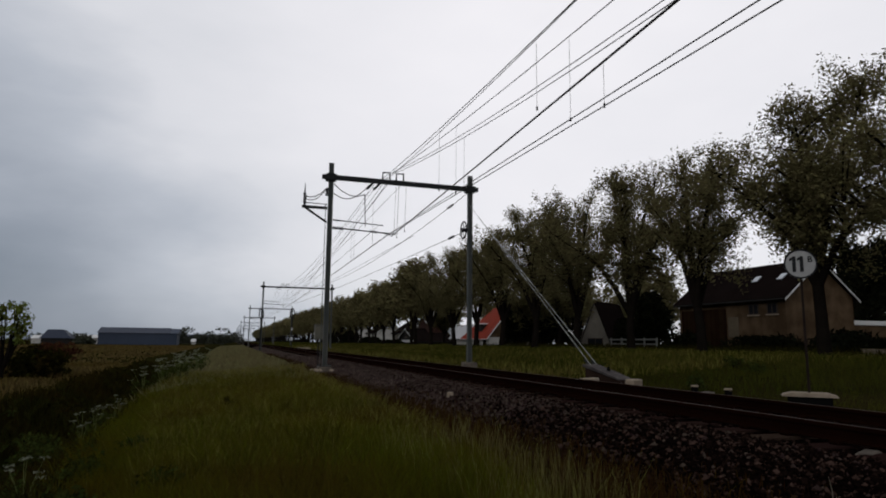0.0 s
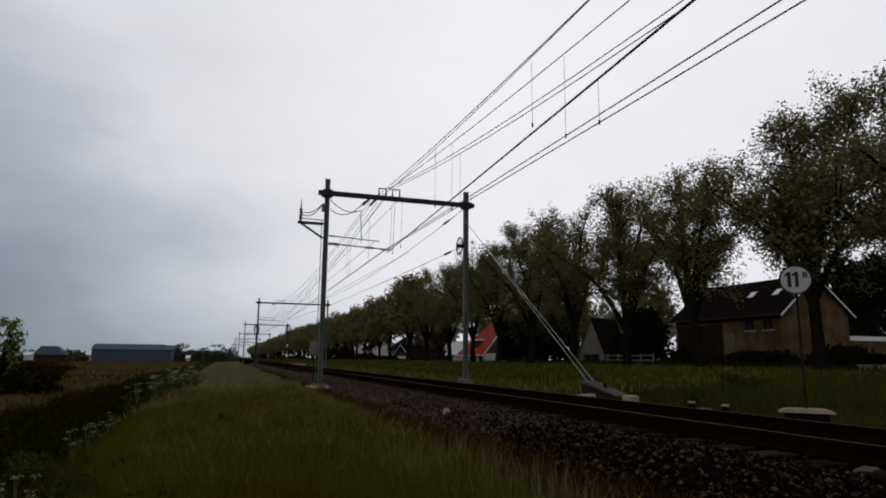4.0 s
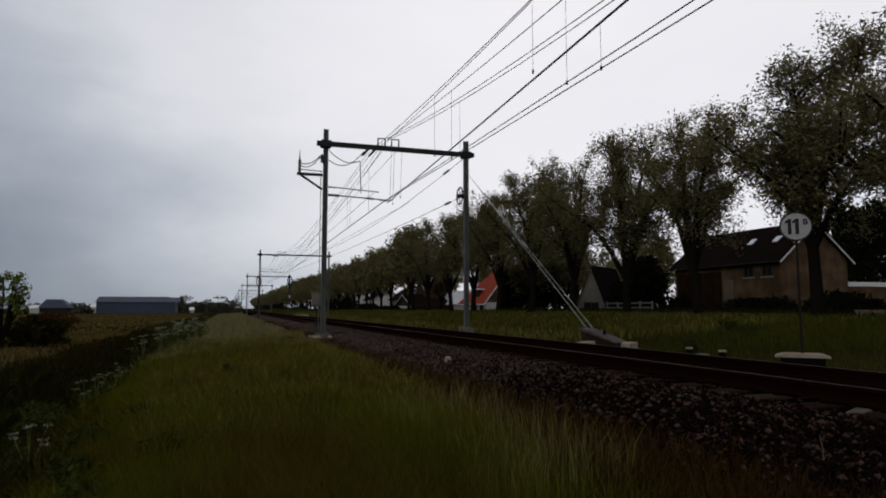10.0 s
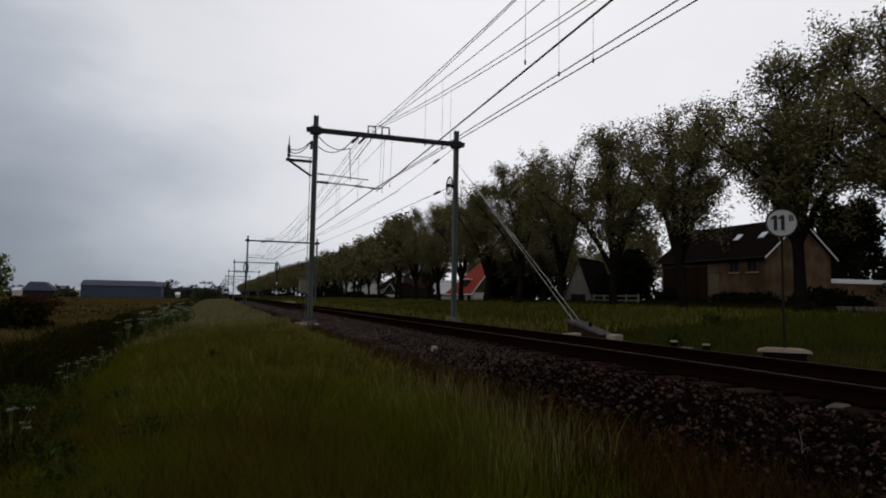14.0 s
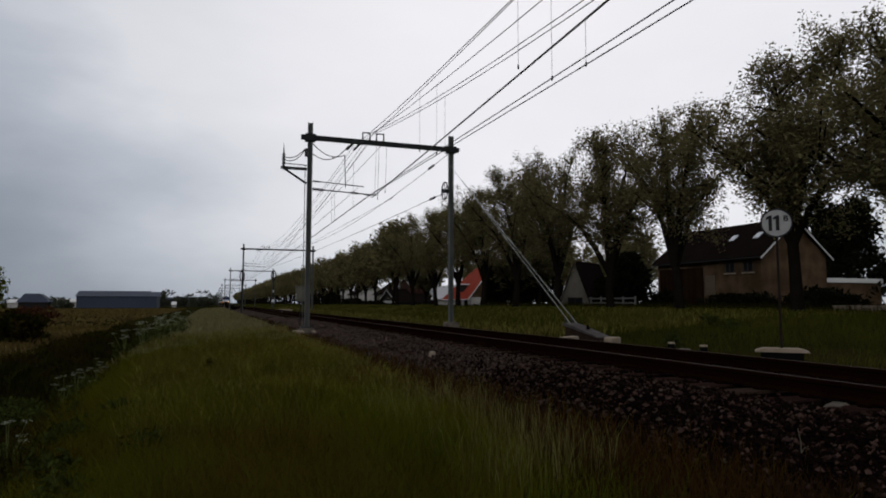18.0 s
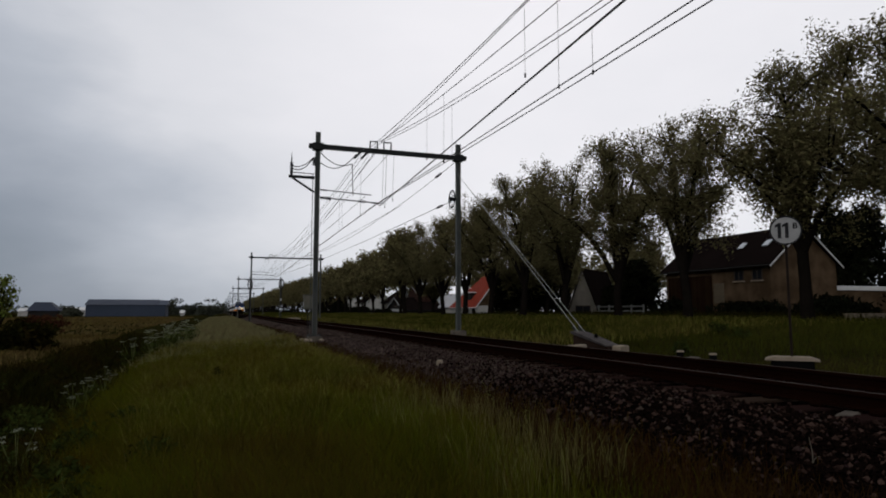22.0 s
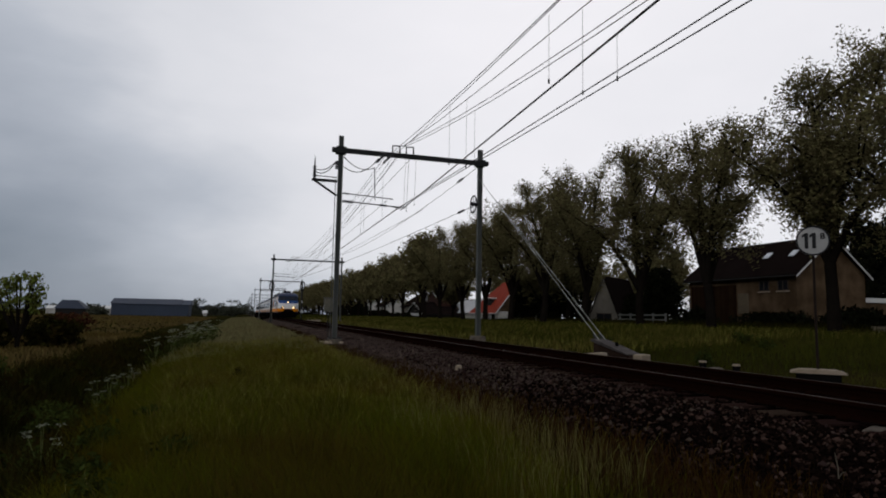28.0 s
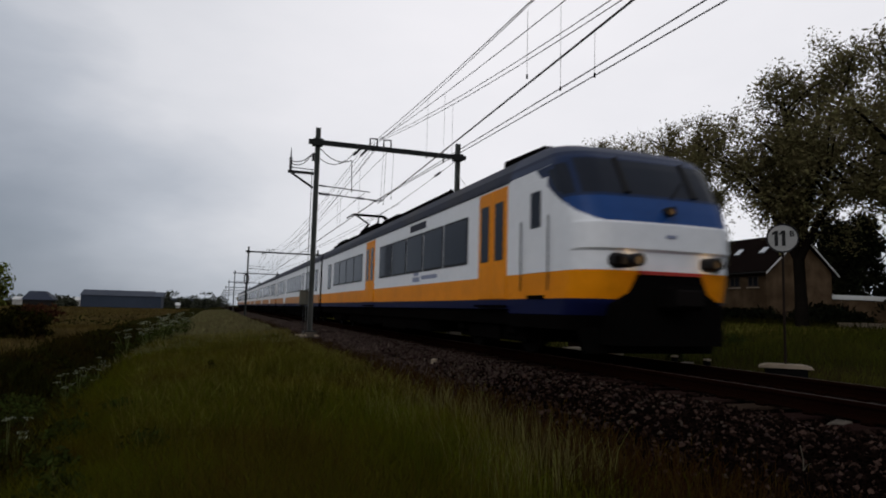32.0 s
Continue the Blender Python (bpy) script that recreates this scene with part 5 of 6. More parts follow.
def letters(text, size, at, material, parent, turn, bold=0.0):
    """Writing as a thin solid, standing upright and facing the way given in degrees."""
    c = bpy.data.curves.new("lettering", "FONT")
    c.body, c.size, c.extrude, c.align_x, c.align_y = text, size, 0.002, "CENTER", "CENTER"
    c.offset = bold
    tmp = bpy.data.objects.new("lettering", c)
    scene.collection.objects.link(tmp)
    bpy.context.view_layer.update()
    me = bpy.data.meshes.new_from_object(tmp.evaluated_get(bpy.context.evaluated_depsgraph_get()))
    bpy.data.objects.remove(tmp)
    me.name = "lettering"
    me.materials.clear()
    me.materials.append(material)
    ob = part("lettering", me, material, parent)
    ob.matrix_basis = pose(*at, 90, 0, turn)
    return ob


def disc(bm, r0, r1, y0, y1, n=40):
    """A ring (or, with r0 = 0, a round plate) facing -y between y0 and y1."""
    outer = [(r1 * math.cos(k * math.tau / n), r1 * math.sin(k * math.tau / n)) for k in range(n)]
    if not r0:
        return prism(bm, outer, "y", y0, y1)
    rings = []
    for y in (y0, y1):
        for r in (r0, r1):
            rings.append([bm.verts.new((r * math.cos(k * math.tau / n), y, r * math.sin(k * math.tau / n))) for k in range(n)])
    a, b, c, d = rings
    for k in range(n):
        j = (k + 1) % n
        for p, q in ((a, b), (b, d), (d, c), (c, a)):
            bm.faces.new((p[k], p[j], q[j], q[k]))
    bmesh.ops.recalc_face_normals(bm, faces=bm.faces)
    return bm


def build_lineside():
    s = thing("line_sign", (9.4, 8.63, -0.2), "round white black-rimmed sign on a rusty post in concrete", "railway sign", turn=-44)
    bm = bmesh.new()
    disc(bm, 0, 0.25, -0.02, 0.0)
    bmesh.ops.translate(bm, verts=bm.verts, vec=(0, -0.05, 2.36))
    face = part("disc", bm, SIGN_FACE, s)
    bm = bmesh.new()
    disc(bm, 0.232, 0.258, -0.03, 0.005)
    bmesh.ops.translate(bm, verts=bm.verts, vec=(0, -0.05, 2.36))
    part("rim", bm, BLACK_PAINT, face, "black rim")
    for x in (-0.105, 0.01):
        one = [(x + a, 2.36 + b) for a, b in ((0.035, -0.135), (0.035, 0.135), (-0.008, 0.135), (-0.062, 0.095), (-0.062, 0.052), (-0.022, 0.075), (-0.022, -0.135))]
        part("lettering", prism(bmesh.new(), one, "y", -0.078, -0.068), BLACK_PAINT, face)
    letters("B", 0.14, (0.145, -0.073, 2.43), BLACK_PAINT, face, 0, 0.004)
    part("post", rod(bmesh.new(), (0, 0, 0), (0.0, 0, 2.6), 0.021, seg=8), RUST_POST, s)
    part("foot", prism(bmesh.new(), [(-0.42, 0.10), (0.42, 0.10), (0.40, 0.13), (0.28, 0.165), (-0.28, 0.165), (-0.40, 0.13)], "y", -0.2, 0.2), CONCRETE_PALE, s, "pale concrete cap of the foot")
    # footing coloured black to hold the shadow under the pale cap
    part("footing", block(-0.33, 0.33, -0.16, 0.16, -0.3, 0.10, 0.02), IRON_AND_SHADE, s)
    for x, y in ((9.2, 11.25), (9.2, 10.3)):
        b = thing("cable_marker", (x, y, -0.42), "short dark bollard with a white cap", "bollard", "bollards beside the track")
        part("stump", rod(bmesh.new(), (0, 0, -0.1), (0, 0, 0.31), 0.07, 0.068, 12), IRON_AND_SHADE, b)
        part("cap", rod(bmesh.new(), (0, 0, 0.31), (0, 0, 0.345), 0.08, 0.07, 12), CONCRETE_PALE, b, "worn white cap")
    for x, y, l, w, h, name in ((8.9, 12.95, 0.38, 0.24, 0.28, "concrete_slab"), (8.3, 13.9, 0.6, 0.2, 0.13, "concrete_slab"), (8.35, 9.9, 0.3, 0.2, 0.12, "concrete_slab"), (8.3, 78, 1.4, 0.8, 0.2, "concrete_slab"), (5.42, 4.40, 0.30, 0.15, 0.05, "concrete_slab"), (4.1, 12.0, 0.13, 0.11, 0.09, "concrete_slab")):
        z = -0.2 if 4.3 < x < 8.5 else (-0.33 if x > 8.5 else -0.29)
        sl = tagged(part(name, block(-l / 2, l / 2, -w / 2, w / 2, -0.04, h, 0.02), CONCRETE if l == 0.30 else CONCRETE_PALE), "pale worn piece of concrete lying beside the track", "concrete slab", "loose concrete")
        sl.matrix_basis = pose(x, y, z - (0.025 if l == 0.30 else 0), 1, -1, 25 if x > 5 else 55)
    # equipment cabinet on a stake by the mast
    c = thing("equipment_cabinet", (3.38, 26.4, -0.5), "small grey-green lineside cabinet on a stake beside the mast", "cabinet")
    part("case", block(-0.17, 0.17, -0.12, 0.12, 1.32, 1.88, 0.02), CABINET, c)
    part("cover", block(-0.20, 0.20, -0.15, 0.15, 1.88, 1.92, 0.012), CABINET, c)
    part("door", block(-0.14, 0.14, -0.145, -0.123, 1.37, 1.84, 0.008), CABINET, c)
    part("stake", block(-0.02, 0.02, -0.02, 0.02, -0.1, 1.32), IRON, c)
    for k, (dx, dy, r) in enumerate(((-0.38, -0.5, 0.13), (-0.22, -0.4, 0.11), (0.2, -0.5, 0.10), (-0.5, -0.25, 0.12))):
        bm = bmesh.new()
        bmesh.ops.create_icosphere(bm, subdivisions=1, radius=r)
        for v in bm.verts:
            v.co *= 1 + 0.3 * noise.noise(v.co * 9 + Vector((k, 0, 0)))
            v.co.z *= 0.6
        st = tagged(part("rubble", bm, CONCRETE_PALE), "pale lump of rubble at the foot of the mast", "rubble", "rubble at the mast")
        st.matrix_basis = pose(3.47 + dx, 25 + dy, -0.33, 0, 0, 40 * k)
    # colour-light signals
    for x, y, z, striped in ((9.3, 106, 6.2, True), (3.25, 76.6, 4.85, False)):
        g = thing("signal", (x, y, -0.3), "railway signal with dark oval hoop head on a " + ("black-and-white banded post" if striped else "grey steel post"), "railway signal", "signals along the line")
        part("post", rod(bmesh.new(), (0, 0, -0.2), (0, 0, z - 1.3), 0.09, seg=10), GALV_DARK, g)
        if striped:
            for k in range(4):
                part("band", rod(bmesh.new(), (0, 0, 0.5 + 0.75 * k), (0, 0, 0.88 + 0.75 * k), 0.1, seg=10), PAINT_WHITE if k % 2 else BLACK_PAINT, g)
        q = 1.0 if striped else 0.72
        rim = [(0.34 * q * math.cos(a), 0, (z - 0.75) + 0.78 * q * math.sin(a)) for a in np.linspace(0, math.tau, 28)]
        hd = part("head_hoop", tube(bmesh.new(), rim, 0.085 * q, 8), BLACK_PAINT, g, "black oval hoop round the lamps")
        part("lamp_bar", block(-0.05, 0.05, -0.06, 0.06, z - 0.75 - 0.72 * q, z - 0.75 + 0.72 * q, 0.01), IRON, hd)
        for dz in (-0.32, 0.0, 0.32):
            part("lamp_hood", rod(bmesh.new(), (0, -0.02, z - 0.75 + dz * q), (0, -0.26, z - 0.75 + dz * q), 0.10 * q, seg=10), IRON, hd)
    st = thing("dead_stalk", (3.95, 3.5, -0.34), "pale dead stalk standing in the ballast", "stalk")
    part("stem", tube(bmesh.new(), [(0, 0, -0.05), (0.004, 0.0, 0.10), (-0.01, 0.01, 0.2)], [0.004, 0.0035, 0.002], 5), DEAD_STALK, st)
    part("side_shoot", tube(bmesh.new(), [(0, 0, 0.02), (0.03, 0, 0.06), (0.07, 0.0, 0.07)], [0.003, 0.002, 0.0015], 5), DEAD_STALK, st)
    # low pale trough half sunk in the verge
    tr = thing("concrete_trough", (27.5, 20.6, lay(27.5, 20.6)), "pale weathered concrete trough in the long grass", "trough")
    for x0, x1, y0, y1 in ((-0.5, 0.5, -1.3, -1.18), (-0.5, 0.5, 1.18, 1.3), (-0.5, -0.4, -1.18, 1.18), (0.4, 0.5, -1.18, 1.18)):
        part("side", block(x0, x1, y0, y1, -0.15, 0.42, 0.015), CONCRETE_PALE, tr)
    part("bottom", block(-0.4, 0.4, -1.18, 1.18, -0.1, 0.02), CONCRETE, tr)


build_trees()
build_plants()
build_houses()
build_lineside()


# ---- the train ----
T_WHITE = mat("train_white_paint", (0.63, 0.64, 0.66), 0.35, gloss=0.25, vary=0.08, grain=6, stain=0.7, dirt=(0.55, 0.53, 0.50), dirt_amount=0.2)
T_ORANGE = mat("train_yellow_orange_paint", (0.62, 0.205, 0.002), 0.45, gloss=0.08, vary=0.12, grain=6, stain=0.8, dirt=(0.38, 0.13, 0.008), dirt_amount=0.5)
# the orange again, dulled to put haze on the cars further back
T_ORANGE_HAZED = mat("hazed_orange_paint", (0.42, 0.185, 0.055), 0.5, gloss=0.1, vary=0.2, grain=6, stain=0.8, dirt=(0.22, 0.14, 0.09), dirt_amount=0.6)
T_BLUE = mat("train_blue_paint", (0.010, 0.042, 0.150), 0.35, gloss=0.12, vary=0.12, grain=6, stain=0.8)
T_NAVY = mat("train_dark_blue_skirt", (0.004, 0.006, 0.032), 0.5, vary=0.2, grain=6, stain=0.8)
T_ROOF = mat("train_grey_blue_roof", (0.030, 0.034, 0.050), 0.6, vary=0.25, grain=8, stain=0.6, dirt=(0.04, 0.036, 0.033), dirt_amount=0.6)
T_DARK = mat("dark_blue_paint", (0.008, 0.018, 0.052), 0.4, vary=0.15, grain=6, stain=0.8, gloss=0.1)
T_CABROOF = mat("dull_blue_cab_roof", (0.016, 0.025, 0.056), 0.5, vary=0.2, grain=8, stain=0.6, dirt=(0.03, 0.03, 0.034), dirt_amount=0.5)
T_GLASS = mat("tinted_train_window", (0.012, 0.015, 0.023), 0.1, vary=0.15, gloss=0.09)
T_FRAME = mat("black_window_rubber", (0.012, 0.012, 0.013), 0.5, vary=0.2)
T_UNDER = mat("near_black_train_parts", (0.003, 0.0027, 0.0025), 0.9, vary=0.4, grain=10, stain=1, gloss=0.0)
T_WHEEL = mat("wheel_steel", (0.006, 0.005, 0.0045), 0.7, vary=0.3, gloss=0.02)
T_LAMP = glow("headlamp_glow", (1.0, 0.60, 0.26), 8.0)
T_MARK = mat("grey_blue_lettering", (0.20, 0.22, 0.30), 0.5, vary=0.1)
HALF = 1.42


def shell(y0, y1):
    """Upper body section (x, z) list from left cant rail over the roof to the right."""
    half = [(HALF, 3.12), (1.38, 3.32), (1.24, 3.52), (0.95, 3.67), (0.45, 3.74)]
    return [(-x, z) for x, z in half] + [(0, 3.75)] + half[::-1]


def band(y0, y1, z0, z1, thick=0.06):
    """Both side skins of a stretch of bodywork between two heights."""
    bm = bmesh.new()
    for s in (-1, 1):
        box(bm, min(s * HALF, s * (HALF - thick)), max(s * HALF, s * (HALF - thick)), y0, y1, z0, z1)
    return bm


def side_window(car, y0, y1, z0, z1, s):
    bm = bmesh.new()
    x0, x1 = (HALF - 0.01, HALF + 0.012)
    a, b = (s * x0, s * x1) if s > 0 else (s * x1, s * x0)
    box(bm, a, b, y0, y1, z0, z1, 0.006)
    f = part("window", bm, T_FRAME, car)
    x0, x1 = (HALF + 0.006, HALF + 0.018)
    a, b = (s * x0, s * x1) if s > 0 else (s * x1, s * x0)
    part("pane", block(a, b, y0 + 0.05, y1 - 0.05, z0 + 0.05, z1 - 0.05), T_GLASS, f)


def side_door(car, y0, y1, s, material, leaves=2):
    """Entrance doors: leaves with tall windows, standing a little proud of the side."""
    w = (y1 - y0) / leaves
    for k in range(leaves):
        a, b = y0 + k * w + 0.012, y0 + (k + 1) * w - 0.012
        p, q = sorted((s * (HALF - 0.01), s * (HALF + 0.022)))
        d = part("door", block(p, q, a, b, 0.98, 3.06, 0.01), material, car, "yellow-orange entrance door leaf" if material is T_ORANGE else "")
        p, q = sorted((s * (HALF + 0.016), s * (HALF + 0.03)))
        m = (a + b) / 2
        part("door_window", block(p, q, m - 0.19, m + 0.19, 1.70, 2.80, 0.006), T_GLASS, d)
    p, q = sorted((s * (HALF + 0.0), s * (HALF + 0.1)))
    part("step", block(p, q, y0, y1, 0.83, 0.87), T_UNDER, car)


def bogie(car, y):
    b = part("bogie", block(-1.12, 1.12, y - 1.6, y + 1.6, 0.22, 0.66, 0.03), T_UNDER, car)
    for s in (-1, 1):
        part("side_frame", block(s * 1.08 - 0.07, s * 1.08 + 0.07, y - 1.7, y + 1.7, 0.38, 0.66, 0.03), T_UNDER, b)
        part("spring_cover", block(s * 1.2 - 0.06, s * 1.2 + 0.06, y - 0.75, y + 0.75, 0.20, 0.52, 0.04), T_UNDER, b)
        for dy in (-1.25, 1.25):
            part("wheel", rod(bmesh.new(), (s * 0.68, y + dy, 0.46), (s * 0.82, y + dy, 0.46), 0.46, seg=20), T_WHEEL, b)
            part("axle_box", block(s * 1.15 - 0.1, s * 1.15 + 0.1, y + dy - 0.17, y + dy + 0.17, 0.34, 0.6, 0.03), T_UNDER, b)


def car_body(car, y0, y1, plan, worn=False):
    """Plain bodywork from y0 to y1. plan: doors, windows, narrow windows and markings as ('d'|'w'|'n'|'m', from, to).
    worn: lower band dulled for haze, doors white.
    """
    part("side_panel", band(y0, y1, 1.40, 3.12), T_WHITE, car, "white painted side")
    part("orange_band", band(y0, y1, 0.97, 1.40), T_ORANGE_HAZED if worn else T_ORANGE, car, "yellow-orange lower side, dulled for haze" if worn else "yellow-orange lower side")
    part("blue_skirt", band(y0, y1, 0.80, 0.97, 0.08), T_NAVY, car, "dark blue lower edge")
    prof = shell(y0, y1)
    roof = bmesh.new()
    prism(roof, prof + [(1.30, 3.0), (-1.30, 3.0)], "y", y0, y1)
    part("roof", roof, T_ROOF, car, "dirty blue-grey roof", smooth=False)
    part("gutter", band(y0, y1, 3.10, 3.15, -0.02), T_ROOF, car)
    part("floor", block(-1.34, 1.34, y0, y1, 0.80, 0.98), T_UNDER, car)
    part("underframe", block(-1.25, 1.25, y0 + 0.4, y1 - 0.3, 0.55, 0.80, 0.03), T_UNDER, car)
    for s in (-1, 1):
        for kind, a, b in plan:
            if kind == "d":
                side_door(car, a, b, s, T_WHITE if worn else T_ORANGE)
            elif kind == "w":
                n = max(1, round((b - a) / 1.55))
                for k in range(n):
                    side_window(car, a + (b - a) * k / n + 0.03, a + (b - a) * (k + 1) / n - 0.03, 1.72, 2.74, s)
            elif kind == "n":
                side_window(car, a, b, 1.6, 2.74, s)
            elif kind == "m":
                p, q = sorted((s * HALF, s * (HALF + 0.006)))
                part("marking", block(p, q, a, a + 0.60, 1.47, 1.60), T_MARK, car)
                part("marking", block(p, q, a + 0.08, a + 0.52, 1.63, 1.76), T_MARK, car)
                part("marking", block(p, q, a - 1.4, a - 0.15, 1.52, 1.62), T_MARK, car)
    # boxes added below to block light under the floor; equipment boxes on the roof
    for a, b, low in ((0.235, 0.33, 0.20), (0.335, 0.45, 0.16), (0.455, 0.52, 0.24), (0.525, 0.64, 0.17), (0.645, 0.70, 0.22)):
        part("equipment_box", block(-1.27, 1.27, y0 + (y1 - y0) * a, y0 + (y1 - y0) * b, low, 0.62, 0.04), T_UNDER, car)
    for s in (-1, 1):
        part("sole_bar", block(s * 1.30 - 0.05, s * 1.30 + 0.05, y0 + 0.1, y1 - 0.05, 0.52, 0.80, 0.01), T_UNDER, car)
    for a, b in ((0.17, 0.25), (0.28, 0.42), (0.5, 0.78)):
        part("roof_box", block(-0.62, 0.62, y0 + (y1 - y0) * a, y0 + (y1 - y0) * b, 3.68, 3.86, 0.05), T_ROOF, car)
    part("end_wall", block(-1.34, 1.34, y1 - 0.08, y1 - 0.01, 0.9, 3.3), T_UNDER, car)
    part("gangway", block(-0.75, 0.75, y1 - 0.02, y1 + 0.55, 0.95, 3.1, 0.03), T_UNDER, car, "black rubber gangway bellows")


NOSE_LINE = ((0.50, 0.42), (0.74, 0.25), (0.90, 0.16), (1.15, 0.10), (1.40, 0.06), (1.68, 0.055), (1.72, 0.0), (2.10, 0.0), (2.14, 0.03), (2.35, 0.11), (2.56, 0.20),
             (2.80, 0.32), (3.05, 0.46), (3.20, 0.56), (3.32, 0.70), (3.45, 0.95), (3.58, 1.35), (3.67, 1.8), (3.735, 2.45))
NOSE_FRONT = [(float(z), float(np.interp(z, [p[0] for p in NOSE_LINE], [p[1] for p in NOSE_LINE]))) for z in sorted(set(np.arange(0.5, 3.74, 0.025).round(3)) | {p[0] for p in NOSE_LINE})]


def build_nose(car, length=2.62):
    """The cab end: levels of a rounded plan drawn from side to side, cut into its painted parts."""
    zs = [p[0] for p in NOSE_FRONT]
    cols = 161
    grid = []
    for z, y0 in NOSE_FRONT:
        hw = HALF if z < 3.12 else float(np.interp(z, (3.12, 3.32, 3.52, 3.67, 3.74, 3.75), (1.42, 1.38, 1.24, 0.95, 0.45, 0.1)))
        row = []
        front = min(y0, length - 0.05)
        for k in range(cols):
            u = k / (cols - 1) * 2 - 1            # -1 left rear, 0 front middle, 1 right rear
            a = abs(u)
            s = 1 if u >= 0 else -1
            rad = min(0.55, (length - front) * 0.6, hw * 0.8)
            if a < 0.42:
                x = a / 0.42 * (hw - rad)
                y = front + 0.10 * (x / max(hw, 0.1)) ** 2
            elif a < 0.62:
                t = (a - 0.42) / 0.20 * math.pi / 2
                yb = front + 0.10 * ((hw - rad) / max(hw, 0.1)) ** 2
                x, y = hw - rad + rad * math.sin(t), yb + rad * 0.95 * (1 - math.cos(t))
            else:
                yb = front + 0.10 * ((hw - rad) / max(hw, 0.1)) ** 2 + rad * 0.95
                x, y = hw, yb + (length - yb) * (a - 0.62) / 0.38
            row.append((s * x, y, z))
        grid.append(row)
    sets = {}
    for j in range(len(zs) - 1):
        zm = (zs[j] + zs[j + 1]) / 2
        for k in range(cols - 1):
            xm = (grid[j][k][0] + grid[j][k + 1][0]) / 2
            ym = (grid[j][k][1] + grid[j][k + 1][1]) / 2
            u = abs((k + 0.5) / (cols - 1) * 2 - 1)
            if zm < 0.72:
                key = "apron"
            elif zm < 0.97:
                key = "skirt"
            elif zm < 1.4:
                key = "orange_front"
            elif zm < 2.12 + 0.34 * (min(0.16, max(0.0, u - 0.46)) / 0.16) ** 1.5 or (u > 0.62 and zm < 3.13):
                key = "white_front"
            elif zm > 3.26:
                key = "cab_roof"
            elif 2.57 < zm < 3.18 and u < 0.53:
                key = "windscreen"
            elif 2.57 < zm < 3.10 and 0.55 < u < 0.62:
                key = "corner_window" if xm > 0 else "corner_pane"
            elif zm > 2.53:
                key = "windscreen_surround"
            else:
                key = "blue_front"
            sets.setdefault(key, []).append((j, k))
    look_of = {"skirt": (T_NAVY, "dark blue skirt"), "orange_front": (T_ORANGE, "yellow-orange lower front"), "white_front": (T_WHITE, "white painted front"),
               "cab_roof": (T_CABROOF, "dirty blue-grey cab roof"), "windscreen_surround": (T_DARK, "blue-black windscreen surround"), "windscreen": (T_GLASS, "wide dark windscreen"), "corner_window": (T_GLASS, "dark corner window"), "corner_pane": (T_GLASS, "dark corner window"), "apron": (T_UNDER, "black apron"), "blue_front": (T_BLUE, "blue painted cab front")}
    for key, cells in sets.items():
        bm = bmesh.new()
        vs = {}
        for j, k in cells:
            q = []
            for a, b in ((j, k), (j, k + 1), (j + 1, k + 1), (j + 1, k)):
                if (a, b) not in vs:
                    vs[(a, b)] = bm.verts.new(grid[a][b])
                q.append(vs[(a, b)])
            bm.faces.new(q)
        part(key, bm, look_of[key][0], car, look_of[key][1], smooth=key not in ("white_front", "orange_front"))
    # blue flash and window on the flat of each side, its lower edge sweeping up to the roof
    def edge(z):
        y0 = float(np.interp(z, [p[0] for p in NOSE_LINE], [p[1] for p in NOSE_LINE]))
        return y0 + 0.10 * ((HALF - 0.55) / HALF) ** 2 + 0.55 * 0.95
    rise = [(edge(2.46) + (1.62 - edge(2.46)) * (k / 10) ** 0.95, 2.46 + 0.66 * (k / 10) ** 1.1) for k in range(11)]
    flash = rise + [(edge(z), z) for z in np.arange(3.12, 2.47, -0.08)]
    pane = [(edge(2.6), 2.62), (0.92, 2.66), (1.06, 2.80), (1.20, 3.04), (edge(3.04), 3.04)]
    for s in (-1, 1):
        p, q = sorted((s * (HALF - 0.004), s * (HALF + 0.004)))
        fl = part("blue_flash", prism(bmesh.new(), flash, "x", p, q), T_DARK, car, "dark blue flash sweeping up to the roof")
        p, q = sorted((s * (HALF + 0.002), s * (HALF + 0.009)))
        part("side_pane", prism(bmesh.new(), pane, "x", p, q), T_GLASS, fl)
    # ring added round the top lamp to cut its glow off sideways
    hood = bmesh.new()
    disc(hood, 0.056, 0.075, -0.05, 0.16, 16)
    bmesh.ops.translate(hood, verts=hood.verts, vec=(0, 0, 2.31))
    part("lamp_hood", hood, T_FRAME, car)
    part("cab_wall", block(-1.3, 1.3, length - 0.2, length - 0.1, 0.85, 3.4), T_UNDER, car)
    part("cab_floor", block(-1.2, 1.2, 0.6, length, 0.62, 0.9), T_UNDER, car)
    for x in (-0.62, 0.62):
        part("windscreen_pillar", rod(bmesh.new(), (x, 0.215, 2.58), (x, 0.555, 3.18), 0.05, seg=6), T_FRAME, car)
    part("wiper", rod(bmesh.new(), (0.15, 0.17, 2.55), (0.5, 0.33, 2.88), 0.012, seg=5), T_FRAME, car)
    # headlamps
    for s in (-1, 1):
        c = part("lamp_cluster", block(s * 0.79 - 0.235, s * 0.79 + 0.235, 0.03, 0.30, 1.41, 1.67, 0.08), T_FRAME, car, "black headlamp surround")
        part("headlamp", rod(bmesh.new(), (s * 0.70, 0.0, 1.54), (s * 0.70, -0.008, 1.54), 0.06, seg=14), T_LAMP, c, "lit warm headlamp")
